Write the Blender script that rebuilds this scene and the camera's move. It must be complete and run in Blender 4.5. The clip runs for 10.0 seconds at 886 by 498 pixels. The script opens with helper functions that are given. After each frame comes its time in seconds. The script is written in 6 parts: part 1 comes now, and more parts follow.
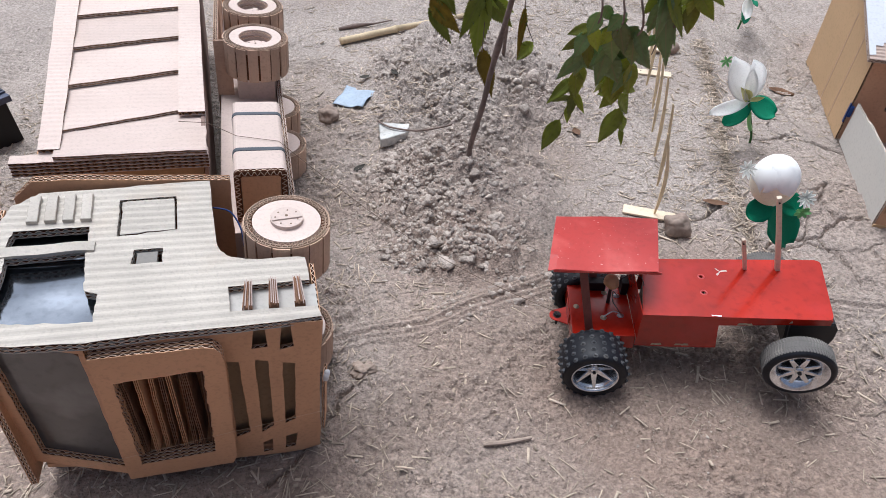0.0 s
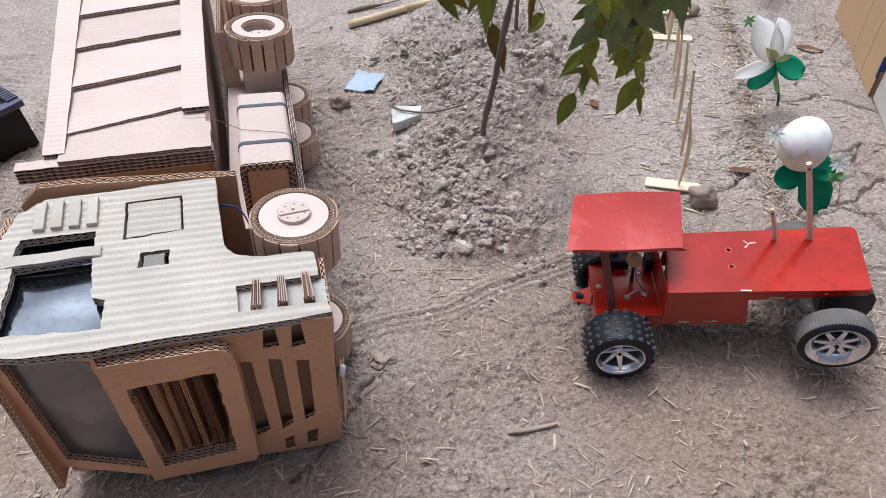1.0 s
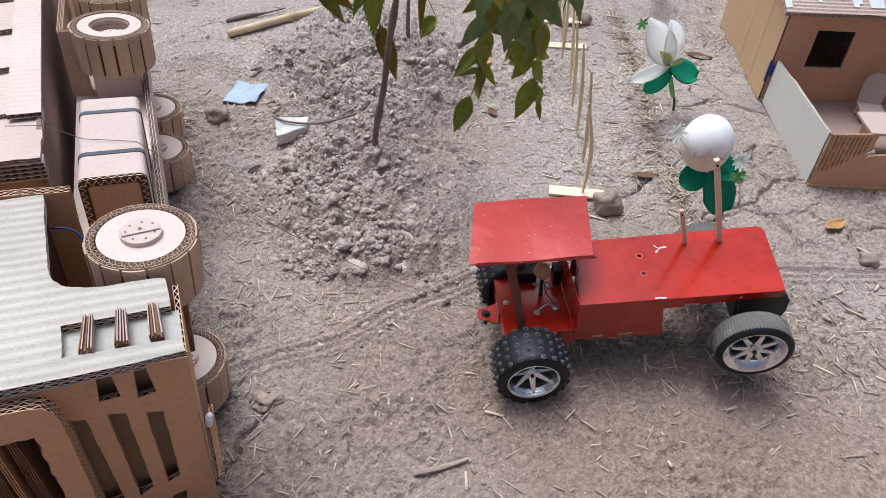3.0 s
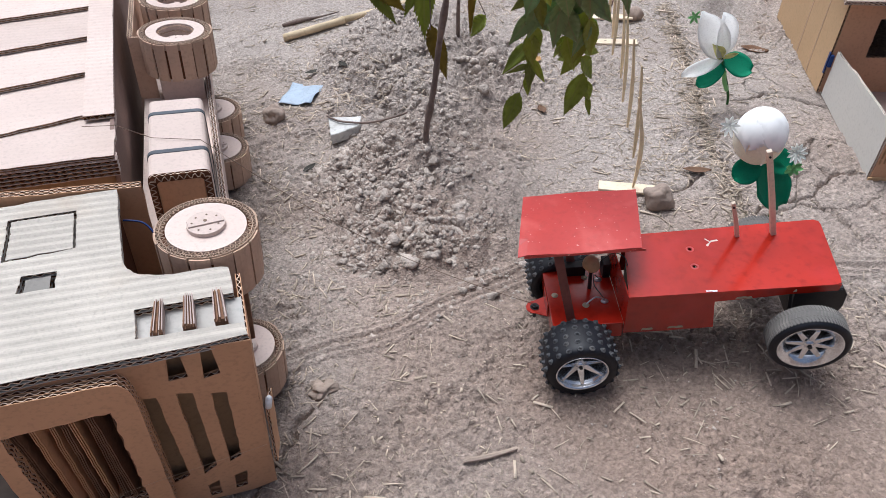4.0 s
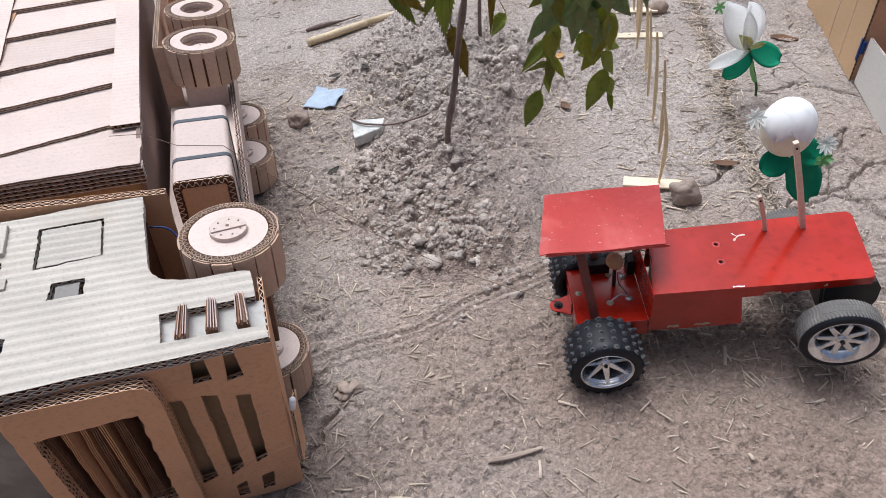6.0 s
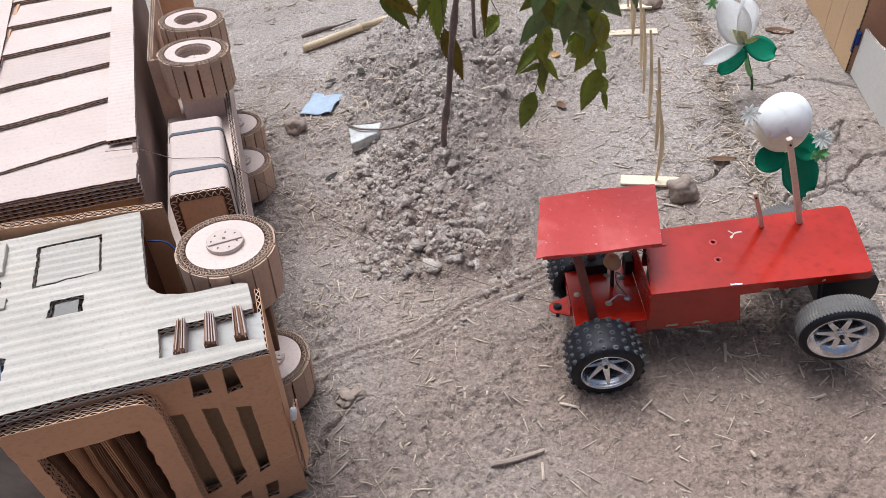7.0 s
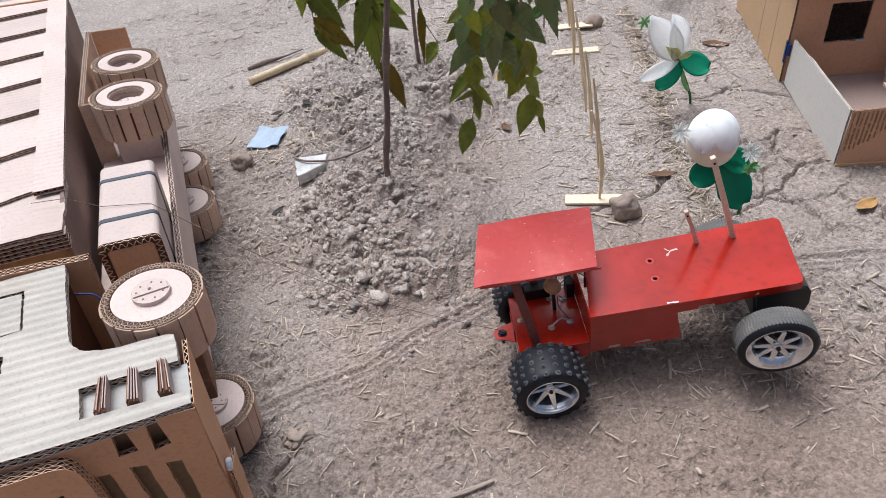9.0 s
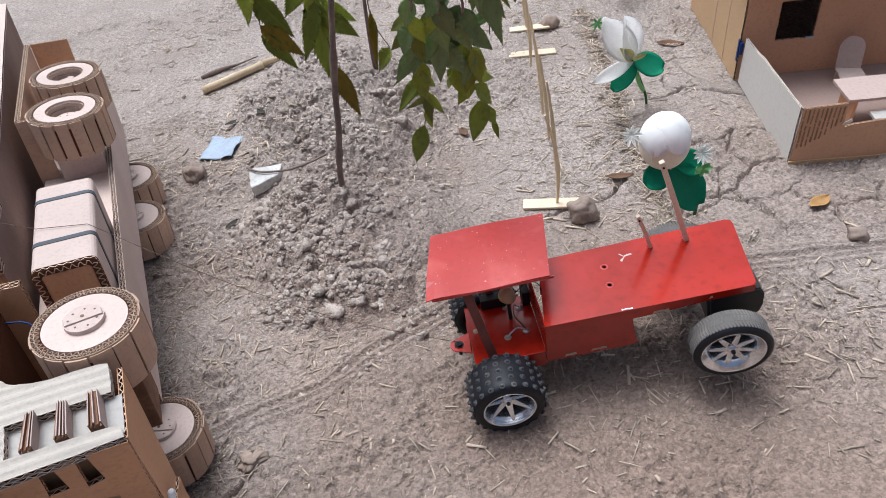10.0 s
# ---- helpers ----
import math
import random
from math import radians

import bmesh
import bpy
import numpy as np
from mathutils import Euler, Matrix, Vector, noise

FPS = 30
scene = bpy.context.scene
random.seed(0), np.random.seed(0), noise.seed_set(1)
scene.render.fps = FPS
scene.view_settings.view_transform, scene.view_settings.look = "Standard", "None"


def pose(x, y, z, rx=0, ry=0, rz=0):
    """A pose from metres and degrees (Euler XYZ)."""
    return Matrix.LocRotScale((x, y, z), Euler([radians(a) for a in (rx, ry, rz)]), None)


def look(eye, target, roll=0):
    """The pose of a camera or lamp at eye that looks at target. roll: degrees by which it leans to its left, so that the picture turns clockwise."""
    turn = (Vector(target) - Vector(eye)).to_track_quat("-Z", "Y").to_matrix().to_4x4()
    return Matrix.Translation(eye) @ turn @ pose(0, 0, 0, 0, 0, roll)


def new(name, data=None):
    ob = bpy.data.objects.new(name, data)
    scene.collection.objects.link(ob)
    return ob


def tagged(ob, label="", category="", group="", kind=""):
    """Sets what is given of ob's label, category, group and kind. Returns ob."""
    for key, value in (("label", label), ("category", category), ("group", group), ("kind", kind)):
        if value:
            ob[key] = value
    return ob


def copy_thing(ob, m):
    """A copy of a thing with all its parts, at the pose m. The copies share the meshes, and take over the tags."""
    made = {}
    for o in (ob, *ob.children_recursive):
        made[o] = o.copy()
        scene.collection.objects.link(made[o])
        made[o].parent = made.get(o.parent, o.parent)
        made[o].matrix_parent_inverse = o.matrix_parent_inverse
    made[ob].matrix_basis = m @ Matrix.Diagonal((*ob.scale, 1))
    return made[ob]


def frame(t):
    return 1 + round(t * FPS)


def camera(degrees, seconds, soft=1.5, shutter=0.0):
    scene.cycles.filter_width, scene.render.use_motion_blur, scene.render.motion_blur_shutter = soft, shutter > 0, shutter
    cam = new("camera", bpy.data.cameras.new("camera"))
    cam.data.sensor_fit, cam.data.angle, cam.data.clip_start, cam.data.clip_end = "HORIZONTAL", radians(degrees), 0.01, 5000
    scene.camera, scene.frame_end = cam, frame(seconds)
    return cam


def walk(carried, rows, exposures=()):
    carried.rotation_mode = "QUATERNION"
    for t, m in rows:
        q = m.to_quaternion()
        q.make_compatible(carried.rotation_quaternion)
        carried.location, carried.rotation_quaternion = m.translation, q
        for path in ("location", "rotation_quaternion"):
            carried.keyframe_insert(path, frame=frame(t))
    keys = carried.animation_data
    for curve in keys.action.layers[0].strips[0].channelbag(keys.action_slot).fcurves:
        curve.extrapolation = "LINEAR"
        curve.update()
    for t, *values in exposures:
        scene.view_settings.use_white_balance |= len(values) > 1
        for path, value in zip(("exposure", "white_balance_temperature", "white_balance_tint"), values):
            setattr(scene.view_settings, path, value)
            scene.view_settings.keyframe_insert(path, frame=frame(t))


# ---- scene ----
cam = camera(67.2, 10.0, 0.6)
PATH = [
    (0, (0.2388, 0.1296, 0.8364), (0.1872, 1.8756, -0.81), 0.9),
    (0.5, (0.2472, 0.1368, 0.8292), (0.2028, 1.878, -0.822), 0.9),
    (1, (0.2568, 0.156, 0.8256), (0.1044, 1.8444, -0.8736), -4.3),
    (1.5, (0.2544, 0.1944, 0.7764), (0.2508, 1.8888, -0.924), 0.3),
    (2, (0.2508, 0.2352, 0.7524), (0.4308, 1.9644, -0.9012), 2.5),
    (2.5, (0.2616, 0.2268, 0.7584), (0.42, 1.9704, -0.882), 0.5),
    (2.7, (0.2736, 0.2268, 0.7464), (0.4584, 1.9644, -0.8976), 0.9),
    (3.8, (0.2784, 0.2052, 0.7452), (0.33, 1.9488, -0.9024), -2.0),
    (4, (0.276, 0.2028, 0.75), (0.2724, 1.956, -0.888), -3.3),
    (4.5, (0.2856, 0.2004, 0.7536), (0.1812, 1.944, -0.8928), -6.3),
    (5, (0.2868, 0.2016, 0.756), (0.174, 1.9704, -0.8628), -6.6),
    (6.5, (0.2916, 0.204, 0.7476), (0.1692, 1.9548, -0.8892), -7.4),
    (7, (0.2988, 0.2064, 0.7572), (0.1668, 1.9584, -0.8772), -8.8),
    (7.5, (0.3156, 0.2076, 0.7656), (0.1572, 1.9524, -0.8748), -10.4),
    (8, (0.324, 0.204, 0.7656), (0.2364, 1.9908, -0.834), -9.2),
    (8.5, (0.336, 0.21, 0.768), (0.2616, 1.9944, -0.8352), -9.7),
    (9, (0.3492, 0.2196, 0.7644), (0.3108, 2.0052, -0.8376), -9.9),
    (9.5, (0.3672, 0.2316, 0.7536), (0.3876, 1.9968, -0.8724), -9.6),
    (10, (0.3816, 0.2388, 0.7596), (0.4308, 2.0148, -0.8532), -9.8),
]
walk(cam, [(t, look(eye, target, roll)) for t, eye, target, roll in PATH], ((0, -0.42, 5490, 4.5), (10, -0.42, 5490, 4.5)))

# ---- world and light ----
world = bpy.data.worlds.new("overcast_sky")
scene.world = world
world.use_nodes = True
wn = world.node_tree.nodes
sky = wn.new("ShaderNodeTexSky")
sky.sky_type = "NISHITA"
sky.sun_disc = False
sky.sun_elevation, sky.sun_rotation = radians(69), radians(-24)
sky.air_density, sky.dust_density, sky.ozone_density = 0.3, 9.0, 0.2
world.node_tree.links.new(sky.outputs[0], wn["Background"].inputs[0])
wn["Background"].inputs[1].default_value = 0.215
sun_data = bpy.data.lights.new("sun", "SUN")
sun_data.energy, sun_data.angle, sun_data.color = 1.9, radians(27), (1.0, 0.96, 0.92)
sun = new("sun", sun_data)
sun.matrix_world = look((-0.2, 1.85, 3.2), (0.3, 0.9, 0))


# ---- materials ----
def surf(name, base, dark=0.75, scale=9.0, fine=160.0, rough=0.85, bump=0.25, metal=0.0, piece=0.08, spec=0.3, stain=None, stain_scale=4.0, stain_amount=0.35, through_light=0.0, island=False, grain=0.0, fleck=None, fleck_scale=60.0, midrib=None, relief=0.002):
    """A surface with coarse and fine variation, stains, and a tone of its own for each piece."""
    m = bpy.data.materials.new(name)
    m.use_nodes = True
    n, ln = m.node_tree.nodes, m.node_tree.links.new
    b = n["Principled BSDF"]
    coord, info = n.new("ShaderNodeTexCoord"), n.new("ShaderNodeObjectInfo")
    shift = n.new("ShaderNodeVectorMath")
    shift.operation = "ADD"
    off = n.new("ShaderNodeMath")
    off.operation, off.inputs[1].default_value = "MULTIPLY", 7.0
    ln(info.outputs["Random"], off.inputs[0])
    ln(coord.outputs["Object"], shift.inputs[0])
    ln(off.outputs[0], shift.inputs[1])

    def noise_at(sc, detail=4.0):
        t = n.new("ShaderNodeTexNoise")
        t.inputs["Scale"].default_value, t.inputs["Detail"].default_value = sc, detail
        ln(shift.outputs[0], t.inputs["Vector"])
        return t.outputs["Fac"]

    def ramp(src, lo, hi):
        r = n.new("ShaderNodeMapRange")
        r.inputs["From Min"].default_value, r.inputs["From Max"].default_value = lo, hi
        ln(src, r.inputs["Value"])
        return r.outputs[0]

    def mix(fac, a, c):
        x = n.new("ShaderNodeMix")
        x.data_type = "RGBA"
        for sock, v in ((x.inputs[0], fac), (x.inputs[6], a), (x.inputs[7], c)):
            if hasattr(v, "is_linked"):
                ln(v, sock)
            else:
                sock.default_value = v
        return x.outputs[2]

    lite, deep = (*base, 1), (*[c * dark for c in base], 1)
    col = mix(ramp(noise_at(scale), 0.35, 0.68), lite, deep)
    col = mix(ramp(noise_at(fine, 3.0), 0.5, 0.85), col, (*[c * dark * 0.85 for c in base], 1))
    if grain:
        col = mix(ramp(noise_at(grain, 6.0), 0.42, 0.62), col, (*[c * 0.62 for c in base], 1))
        col = mix(ramp(noise_at(grain * 0.63, 5.0), 0.55, 0.75), col, (*[min(c * 1.24, 1) for c in base], 1))
    if stain:
        spot = ramp(noise_at(stain_scale, 5.0), 0.56, 0.7)
        amount = n.new("ShaderNodeMath")
        amount.operation, amount.inputs[1].default_value = "MULTIPLY", stain_amount
        ln(spot, amount.inputs[0])
        col = mix(amount.outputs[0], col, (*stain, 1))
    if midrib:
        line, size = n.new("ShaderNodeSeparateXYZ"), n.new("ShaderNodeMath")
        size.operation = "ABSOLUTE"
        ln(coord.outputs["Object"], line.inputs[0])
        ln(line.outputs["X"], size.inputs[0])
        col = mix(ramp(size.outputs[0], 0.0011, 0.0006), col, (*midrib, 1))
    if fleck:
        col = mix(ramp(noise_at(fleck_scale, 8.0), 0.67, 0.72), col, (*fleck, 1))
    tone = n.new("ShaderNodeHueSaturation")
    value = n.new("ShaderNodeMapRange")
    value.inputs["To Min"].default_value, value.inputs["To Max"].default_value = 1 - piece, 1 + piece
    if island:
        ln(n.new("ShaderNodeNewGeometry").outputs["Random Per Island"], value.inputs["Value"])
    else:
        ln(info.outputs["Random"], value.inputs["Value"])
    ln(value.outputs[0], tone.inputs["Value"])
    ln(col, tone.inputs["Color"])
    ln(tone.outputs[0], b.inputs["Base Color"])
    b.inputs["Metallic"].default_value = metal
    b.inputs["Specular IOR Level"].default_value = spec
    rr = n.new("ShaderNodeMapRange")
    rr.inputs["To Min"].default_value, rr.inputs["To Max"].default_value = max(rough - 0.08, 0.02), min(rough + 0.08, 1)
    ln(noise_at(scale * 3), rr.inputs["Value"])
    ln(rr.outputs[0], b.inputs["Roughness"])
    if through_light:
        thin, both = n.new("ShaderNodeBsdfTranslucent"), n.new("ShaderNodeMixShader")
        both.inputs[0].default_value = through_light
        ln(tone.outputs[0], thin.inputs["Color"])
        ln(b.outputs[0], both.inputs[1])
        ln(thin.outputs[0], both.inputs[2])
        ln(both.outputs[0], n["Material Output"].inputs["Surface"])
    if bump:
        bp = n.new("ShaderNodeBump")
        bp.inputs["Strength"].default_value, bp.inputs["Distance"].default_value = bump, relief
        ln(noise_at(fine * 0.6, 5.0), bp.inputs["Height"])
        ln(bp.outputs[0], b.inputs["Normal"])
    return m


KRAFT = surf("kraft_cardboard", (0.65, 0.38, 0.22), 0.88, 7, 220, 0.75, 0.12, stain=(0.3, 0.17, 0.09), stain_amount=0.25)
KRAFT_PINK = surf("pale_cardboard", (0.64, 0.52, 0.46), 0.9, 9, 240, 0.75, 0.12, stain=(0.45, 0.33, 0.25), stain_amount=0.25)
KRAFT_WHITE = surf("peeled_corrugated_cardboard", (0.52, 0.475, 0.415), 0.86, 14, 300, 0.9, 0.35, stain=(0.42, 0.33, 0.24), stain_scale=9, stain_amount=0.4)
FLUTE = surf("cardboard_flute", (0.86, 0.67, 0.52), 0.75, 20, 300, 0.9, 0.2)
# kraft darkened: the shade inside hollows and recesses is put into its colour
SHADE_CORE = surf("shade_dark_core", (0.15, 0.068, 0.04), 0.7, 20, 300, 0.95, 0.2, spec=0.03)
# darker kraft copy that carries the shade between slats and in grooves
SHADE_BROWN = surf("shade_brown_card", (0.3, 0.165, 0.1), 0.6, 30, 200, 0.9, 0.4)
# for the trailer's shadowed side, its shade put into the colour
SHADED_MAUVE = surf("shaded_mauve_card", (0.27, 0.185, 0.155), 0.75, 9, 200, 0.85, 0.15, stain=(0.18, 0.11, 0.085), stain_scale=10)
TREAD_CARD = surf("pinkish_card_strip", (0.58, 0.405, 0.295), 0.85, 12, 200, 0.8, 0.12, piece=0.14)
OLIVE_CARD = surf("grey_brown_card", (0.4, 0.28, 0.17), 0.8, 12, 200, 0.85, 0.15, stain=(0.28, 0.18, 0.1), stain_scale=14)
MID_FLUTE = surf("pale_brown_flute", (0.74, 0.56, 0.43), 0.75, 20, 300, 0.9, 0.2)
RIM_FLUTE = surf("brown_flute", (0.48, 0.35, 0.26), 0.75, 20, 300, 0.9, 0.2)
BOARD_GREY = surf("grey_white_board", (0.5, 0.48, 0.45), 0.86, 8, 200, 0.8, 0.15, stain=(0.42, 0.37, 0.3))
# darker grey for the recessed handle square
RECESS_GREY = surf("recess_grey_board", (0.3, 0.28, 0.255), 0.8, 12, 200, 0.85, 0.2)
HOUSE_KRAFT = surf("house_cardboard", (0.6, 0.355, 0.215), 0.9, 6, 200, 0.7, 0.1, stain=(0.36, 0.2, 0.11), stain_amount=0.3)
HOUSE_PALE = surf("house_pale_cardboard", (0.62, 0.42, 0.235), 0.92, 5, 200, 0.7, 0.1, stain=(0.5, 0.33, 0.18), stain_amount=0.3)
PORCH_WHITE = surf("white_lined_board", (0.72, 0.69, 0.63), 0.99, 8, 200, 0.8, 0.08, stain=(0.6, 0.52, 0.44), stain_amount=0.25)
BARED = surf("bared_brown_flute", (0.36, 0.225, 0.12), 0.7, 30, 200, 0.9, 0.2)
ROOF_WHITE = surf("bluish_white_liner", (0.66, 0.68, 0.72), 0.93, 8, 200, 0.7, 0.06)
ROOF_FLUTE = surf("pink_brown_flute", (0.5, 0.39, 0.33), 0.75, 20, 200, 0.9, 0.2)
HOUSE_FLOOR = surf("house_floor_cardboard", (0.31, 0.222, 0.19), 0.92, 6, 200, 0.75, 0.06)
MAUVE_CARD = surf("mauve_cardboard", (0.46, 0.36, 0.32), 0.94, 6, 200, 0.75, 0.06)
GLASS = surf("mirror_film", (0.2, 0.225, 0.265), 0.75, 9, 100, 0.14, 0.05, metal=1.0)
# paler blotches paint in reflections as well as real scuffs
WINDSHIELD = surf("grey_plastic_film", (0.12, 0.115, 0.11), 0.6, 7, 90, 0.2, 0.06, spec=0.6, stain=(0.24, 0.23, 0.22), stain_scale=8, stain_amount=0.7)
STRAP = surf("grey_tape", (0.075, 0.085, 0.1), 0.85, 20, 200, 0.5, 0.05)
WHITE_PLASTIC = surf("white_plastic", (0.75, 0.76, 0.78), 0.95, 10, 200, 0.35, 0.03)
RED = surf("red_enamel", (0.41, 0.018, 0.007), 0.66, 9, 90, 0.2, 0.06, spec=0.5, stain=(0.42, 0.022, 0.018), stain_scale=14, stain_amount=0.6)
RED_MATT = surf("red_canopy_paint", (0.46, 0.036, 0.03), 0.88, 10, 120, 0.42, 0.1, spec=0.5, stain=(0.6, 0.12, 0.1), stain_scale=18, stain_amount=0.5, fleck=(0.62, 0.3, 0.27), fleck_scale=210)
RED_BROWN = surf("brown_red_paint", (0.16, 0.05, 0.04), 0.7, 20, 150, 0.5, 0.15, stain=(0.3, 0.2, 0.15), stain_scale=20)
RUBBER_WORN = surf("worn_rubber", (0.075, 0.077, 0.083), 0.7, 25, 150, 0.6, 0.2, stain=(0.17, 0.16, 0.15), stain_scale=60, stain_amount=0.6)
BARE = surf("bare_chipped_metal", (0.5, 0.42, 0.3), 0.6, 60, 200, 0.5, 0.2, metal=0.3)
DARK_METAL = surf("dark_metal", (0.03, 0.03, 0.033), 0.7, 20, 150, 0.45, 0.1, metal=0.3)
RUBBER = surf("black_rubber", (0.012, 0.013, 0.018), 0.7, 25, 150, 0.5, 0.2, stain=(0.08, 0.072, 0.065), stain_scale=22, stain_amount=0.15)
RUBBER_DUST = surf("dusty_rubber", (0.163, 0.153, 0.143), 0.75, 25, 150, 0.75, 0.2, stain=(0.34, 0.31, 0.27), stain_scale=16, stain_amount=0.6)
CHROME = surf("chrome_rim", (0.84, 0.87, 0.9), 0.85, 30, 200, 0.13, 0.1, metal=0.9, stain=(0.4, 0.38, 0.35), stain_scale=25, stain_amount=0.3)
SPLIT_CANE = surf("split_cane", (0.9, 0.72, 0.46), 0.85, 20, 200, 0.6, 0.15, piece=0.12)
PALE_WOOD = surf("pale_wood", (0.82, 0.68, 0.5), 0.86, 20, 200, 0.7, 0.15)
BAMBOO = surf("bamboo", (0.7, 0.56, 0.36), 0.8, 25, 180, 0.55, 0.15, stain=(0.36, 0.22, 0.1), stain_scale=12, stain_amount=0.6)
STICK_WOOD = surf("pink_wood", (0.78, 0.64, 0.5), 0.85, 20, 200, 0.7, 0.1)
CLAY_KNOB = surf("tan_clay", (0.55, 0.34, 0.18), 0.8, 30, 160, 0.6, 0.3)
WIRE = surf("black_wire", (0.03, 0.025, 0.025), 0.9, 30, 200, 0.5, 0)
BLUE_WIRE = surf("blue_wire", (0.015, 0.045, 0.18), 0.9, 30, 200, 0.5, 0)
PALE_THREAD = surf("pale_thread", (0.7, 0.52, 0.38), 0.8, 40, 200, 0.9, 0)
THREAD = surf("brown_thread", (0.2, 0.14, 0.1), 0.8, 40, 200, 0.9, 0)
SOLDER = surf("solder", (0.6, 0.6, 0.62), 0.7, 60, 200, 0.35, 0.1, metal=0.7)
PETAL = surf("white_petal_fabric", (0.97, 0.97, 0.96), 0.99, 12, 300, 0.8, 0.0, through_light=0.7)
PETAL_SOLID = surf("white_petal_ball", (0.95, 0.95, 0.93), 0.97, 12, 60, 0.8, 0.0)
CREAM = surf("cream_petal_fabric", (0.95, 0.83, 0.64), 0.95, 14, 300, 0.8, 0.06)
foam = CREAM.node_tree.nodes["Principled BSDF"]
foam.inputs["Subsurface Weight"].default_value, foam.inputs["Subsurface Scale"].default_value = 0.85, 0.03
foam.inputs["Subsurface Radius"].default_value = (1.0, 0.95, 0.85)
DAISY = surf("daisy_white_plastic", (0.94, 0.95, 0.92), 0.98, 12, 300, 0.7, 0.0, through_light=0.6)
HEART = surf("yellow_green_heart", (0.75, 0.74, 0.32), 0.8, 30, 200, 0.8, 0.1)
GREEN_CLOTH = surf("green_leaf_fabric", (0.012, 0.23, 0.115), 0.8, 20, 350, 0.7, 0.1)
LIME = surf("light_green_plastic", (0.25, 0.55, 0.2), 0.8, 20, 200, 0.5, 0.05)
STEM = surf("green_stem", (0.05, 0.16, 0.04), 0.7, 30, 200, 0.5, 0.05)
BLUE_SHEET = surf("pale_blue_plastic", (0.4, 0.48, 0.58), 0.85, 20, 200, 0.45, 0.1)
BLOCK = surf("broken_white_tile", (0.66, 0.65, 0.62), 0.7, 25, 140, 0.85, 0.5, stain=(0.4, 0.36, 0.3), stain_scale=25, stain_amount=0.6)
STONE = surf("brown_stone", (0.4, 0.315, 0.26), 0.7, 22, 120, 0.9, 0.6)
DARK_LEAF = surf("dry_dark_leaf", (0.06, 0.055, 0.045), 0.7, 40, 200, 0.8, 0.2)
DRY_LEAF = surf("dry_brown_leaf", (0.2, 0.115, 0.07), 0.7, 30, 200, 0.8, 0.2)
SCRAP = surf("pale_dry_scrap", (0.43, 0.34, 0.275), 0.7, 30, 200, 0.8, 0.3)
YELLOW_LEAF = surf("dry_yellow_leaf", (0.5, 0.29, 0.11), 0.7, 30, 200, 0.7, 0.2)
BARK = surf("grey_brown_bark", (0.27, 0.205, 0.175), 0.6, 25, 160, 0.85, 0.6)
LEAF = surf("green_leaf", (0.37, 0.44, 0.06), 0.7, 18, 160, 0.42, 0.15, piece=0.35, spec=0.45, stain=(0.24, 0.24, 0.03), stain_scale=14, stain_amount=0.5, through_light=0.4, midrib=(0.33, 0.36, 0.07))
LEAF_DARK = surf("dark_green_leaf", (0.26, 0.4, 0.15), 0.75, 18, 160, 0.33, 0.15, piece=0.3, spec=0.6, through_light=0.35, midrib=(0.27, 0.32, 0.14))
LEAF_TURN = surf("turning_leaf", (0.34, 0.25, 0.03), 0.6, 22, 160, 0.5, 0.15, piece=0.3, through_light=0.4, stain=(0.35, 0.12, 0.03), stain_scale=20, stain_amount=0.8)
SOIL = surf("dry_soil", (0.475, 0.412, 0.366), 0.84, 5, 480, 0.95, 1.0, relief=0.005, spec=0.2, grain=170.0, fleck=(0.2, 0.165, 0.14), fleck_scale=95.0, stain=(0.33, 0.275, 0.24), stain_scale=3, stain_amount=0.5)
CLOD = surf("crumbled_soil", (0.55, 0.475, 0.415), 0.68, 90, 420, 0.97, 1.0, relief=0.004, spec=0.1, piece=0.16, island=True, stain=(0.36, 0.3, 0.25), stain_scale=4, stain_amount=0.7)
# browner soil in patches, with foreground shade painted in towards low y
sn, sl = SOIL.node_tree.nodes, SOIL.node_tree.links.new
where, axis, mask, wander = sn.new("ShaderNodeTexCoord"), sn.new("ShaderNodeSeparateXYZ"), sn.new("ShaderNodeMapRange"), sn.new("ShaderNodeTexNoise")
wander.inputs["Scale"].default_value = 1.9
total, shade_tint = sn.new("ShaderNodeMath"), sn.new("ShaderNodeMix")
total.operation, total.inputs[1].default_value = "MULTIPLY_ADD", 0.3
shade_tint.data_type = "RGBA"
shade_tint.blend_type = "MULTIPLY"
shade_tint.inputs[7].default_value = (0.76, 0.66, 0.6, 1)
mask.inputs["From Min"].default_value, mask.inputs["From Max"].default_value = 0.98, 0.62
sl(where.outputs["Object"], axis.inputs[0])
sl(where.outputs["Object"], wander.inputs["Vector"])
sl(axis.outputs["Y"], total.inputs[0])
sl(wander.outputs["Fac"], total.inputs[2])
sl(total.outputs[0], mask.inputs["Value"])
sl(mask.outputs[0], shade_tint.inputs[0])
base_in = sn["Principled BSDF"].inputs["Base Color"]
sl(base_in.links[0].from_socket, shade_tint.inputs[6])
sl(shade_tint.outputs[2], base_in)
STRAW = surf("chopped_straw", (0.5, 0.41, 0.32), 0.8, 40, 300, 0.8, 0.1, piece=0.35, island=True)
BLACK_PLASTIC = surf("black_plastic", (0.012, 0.011, 0.012), 0.8, 20, 200, 0.5, 0.05)
BLUE_GREY = surf("blue_grey_ribbed_plastic", (0.09, 0.1, 0.15), 0.7, 20, 200, 0.5, 0.1)


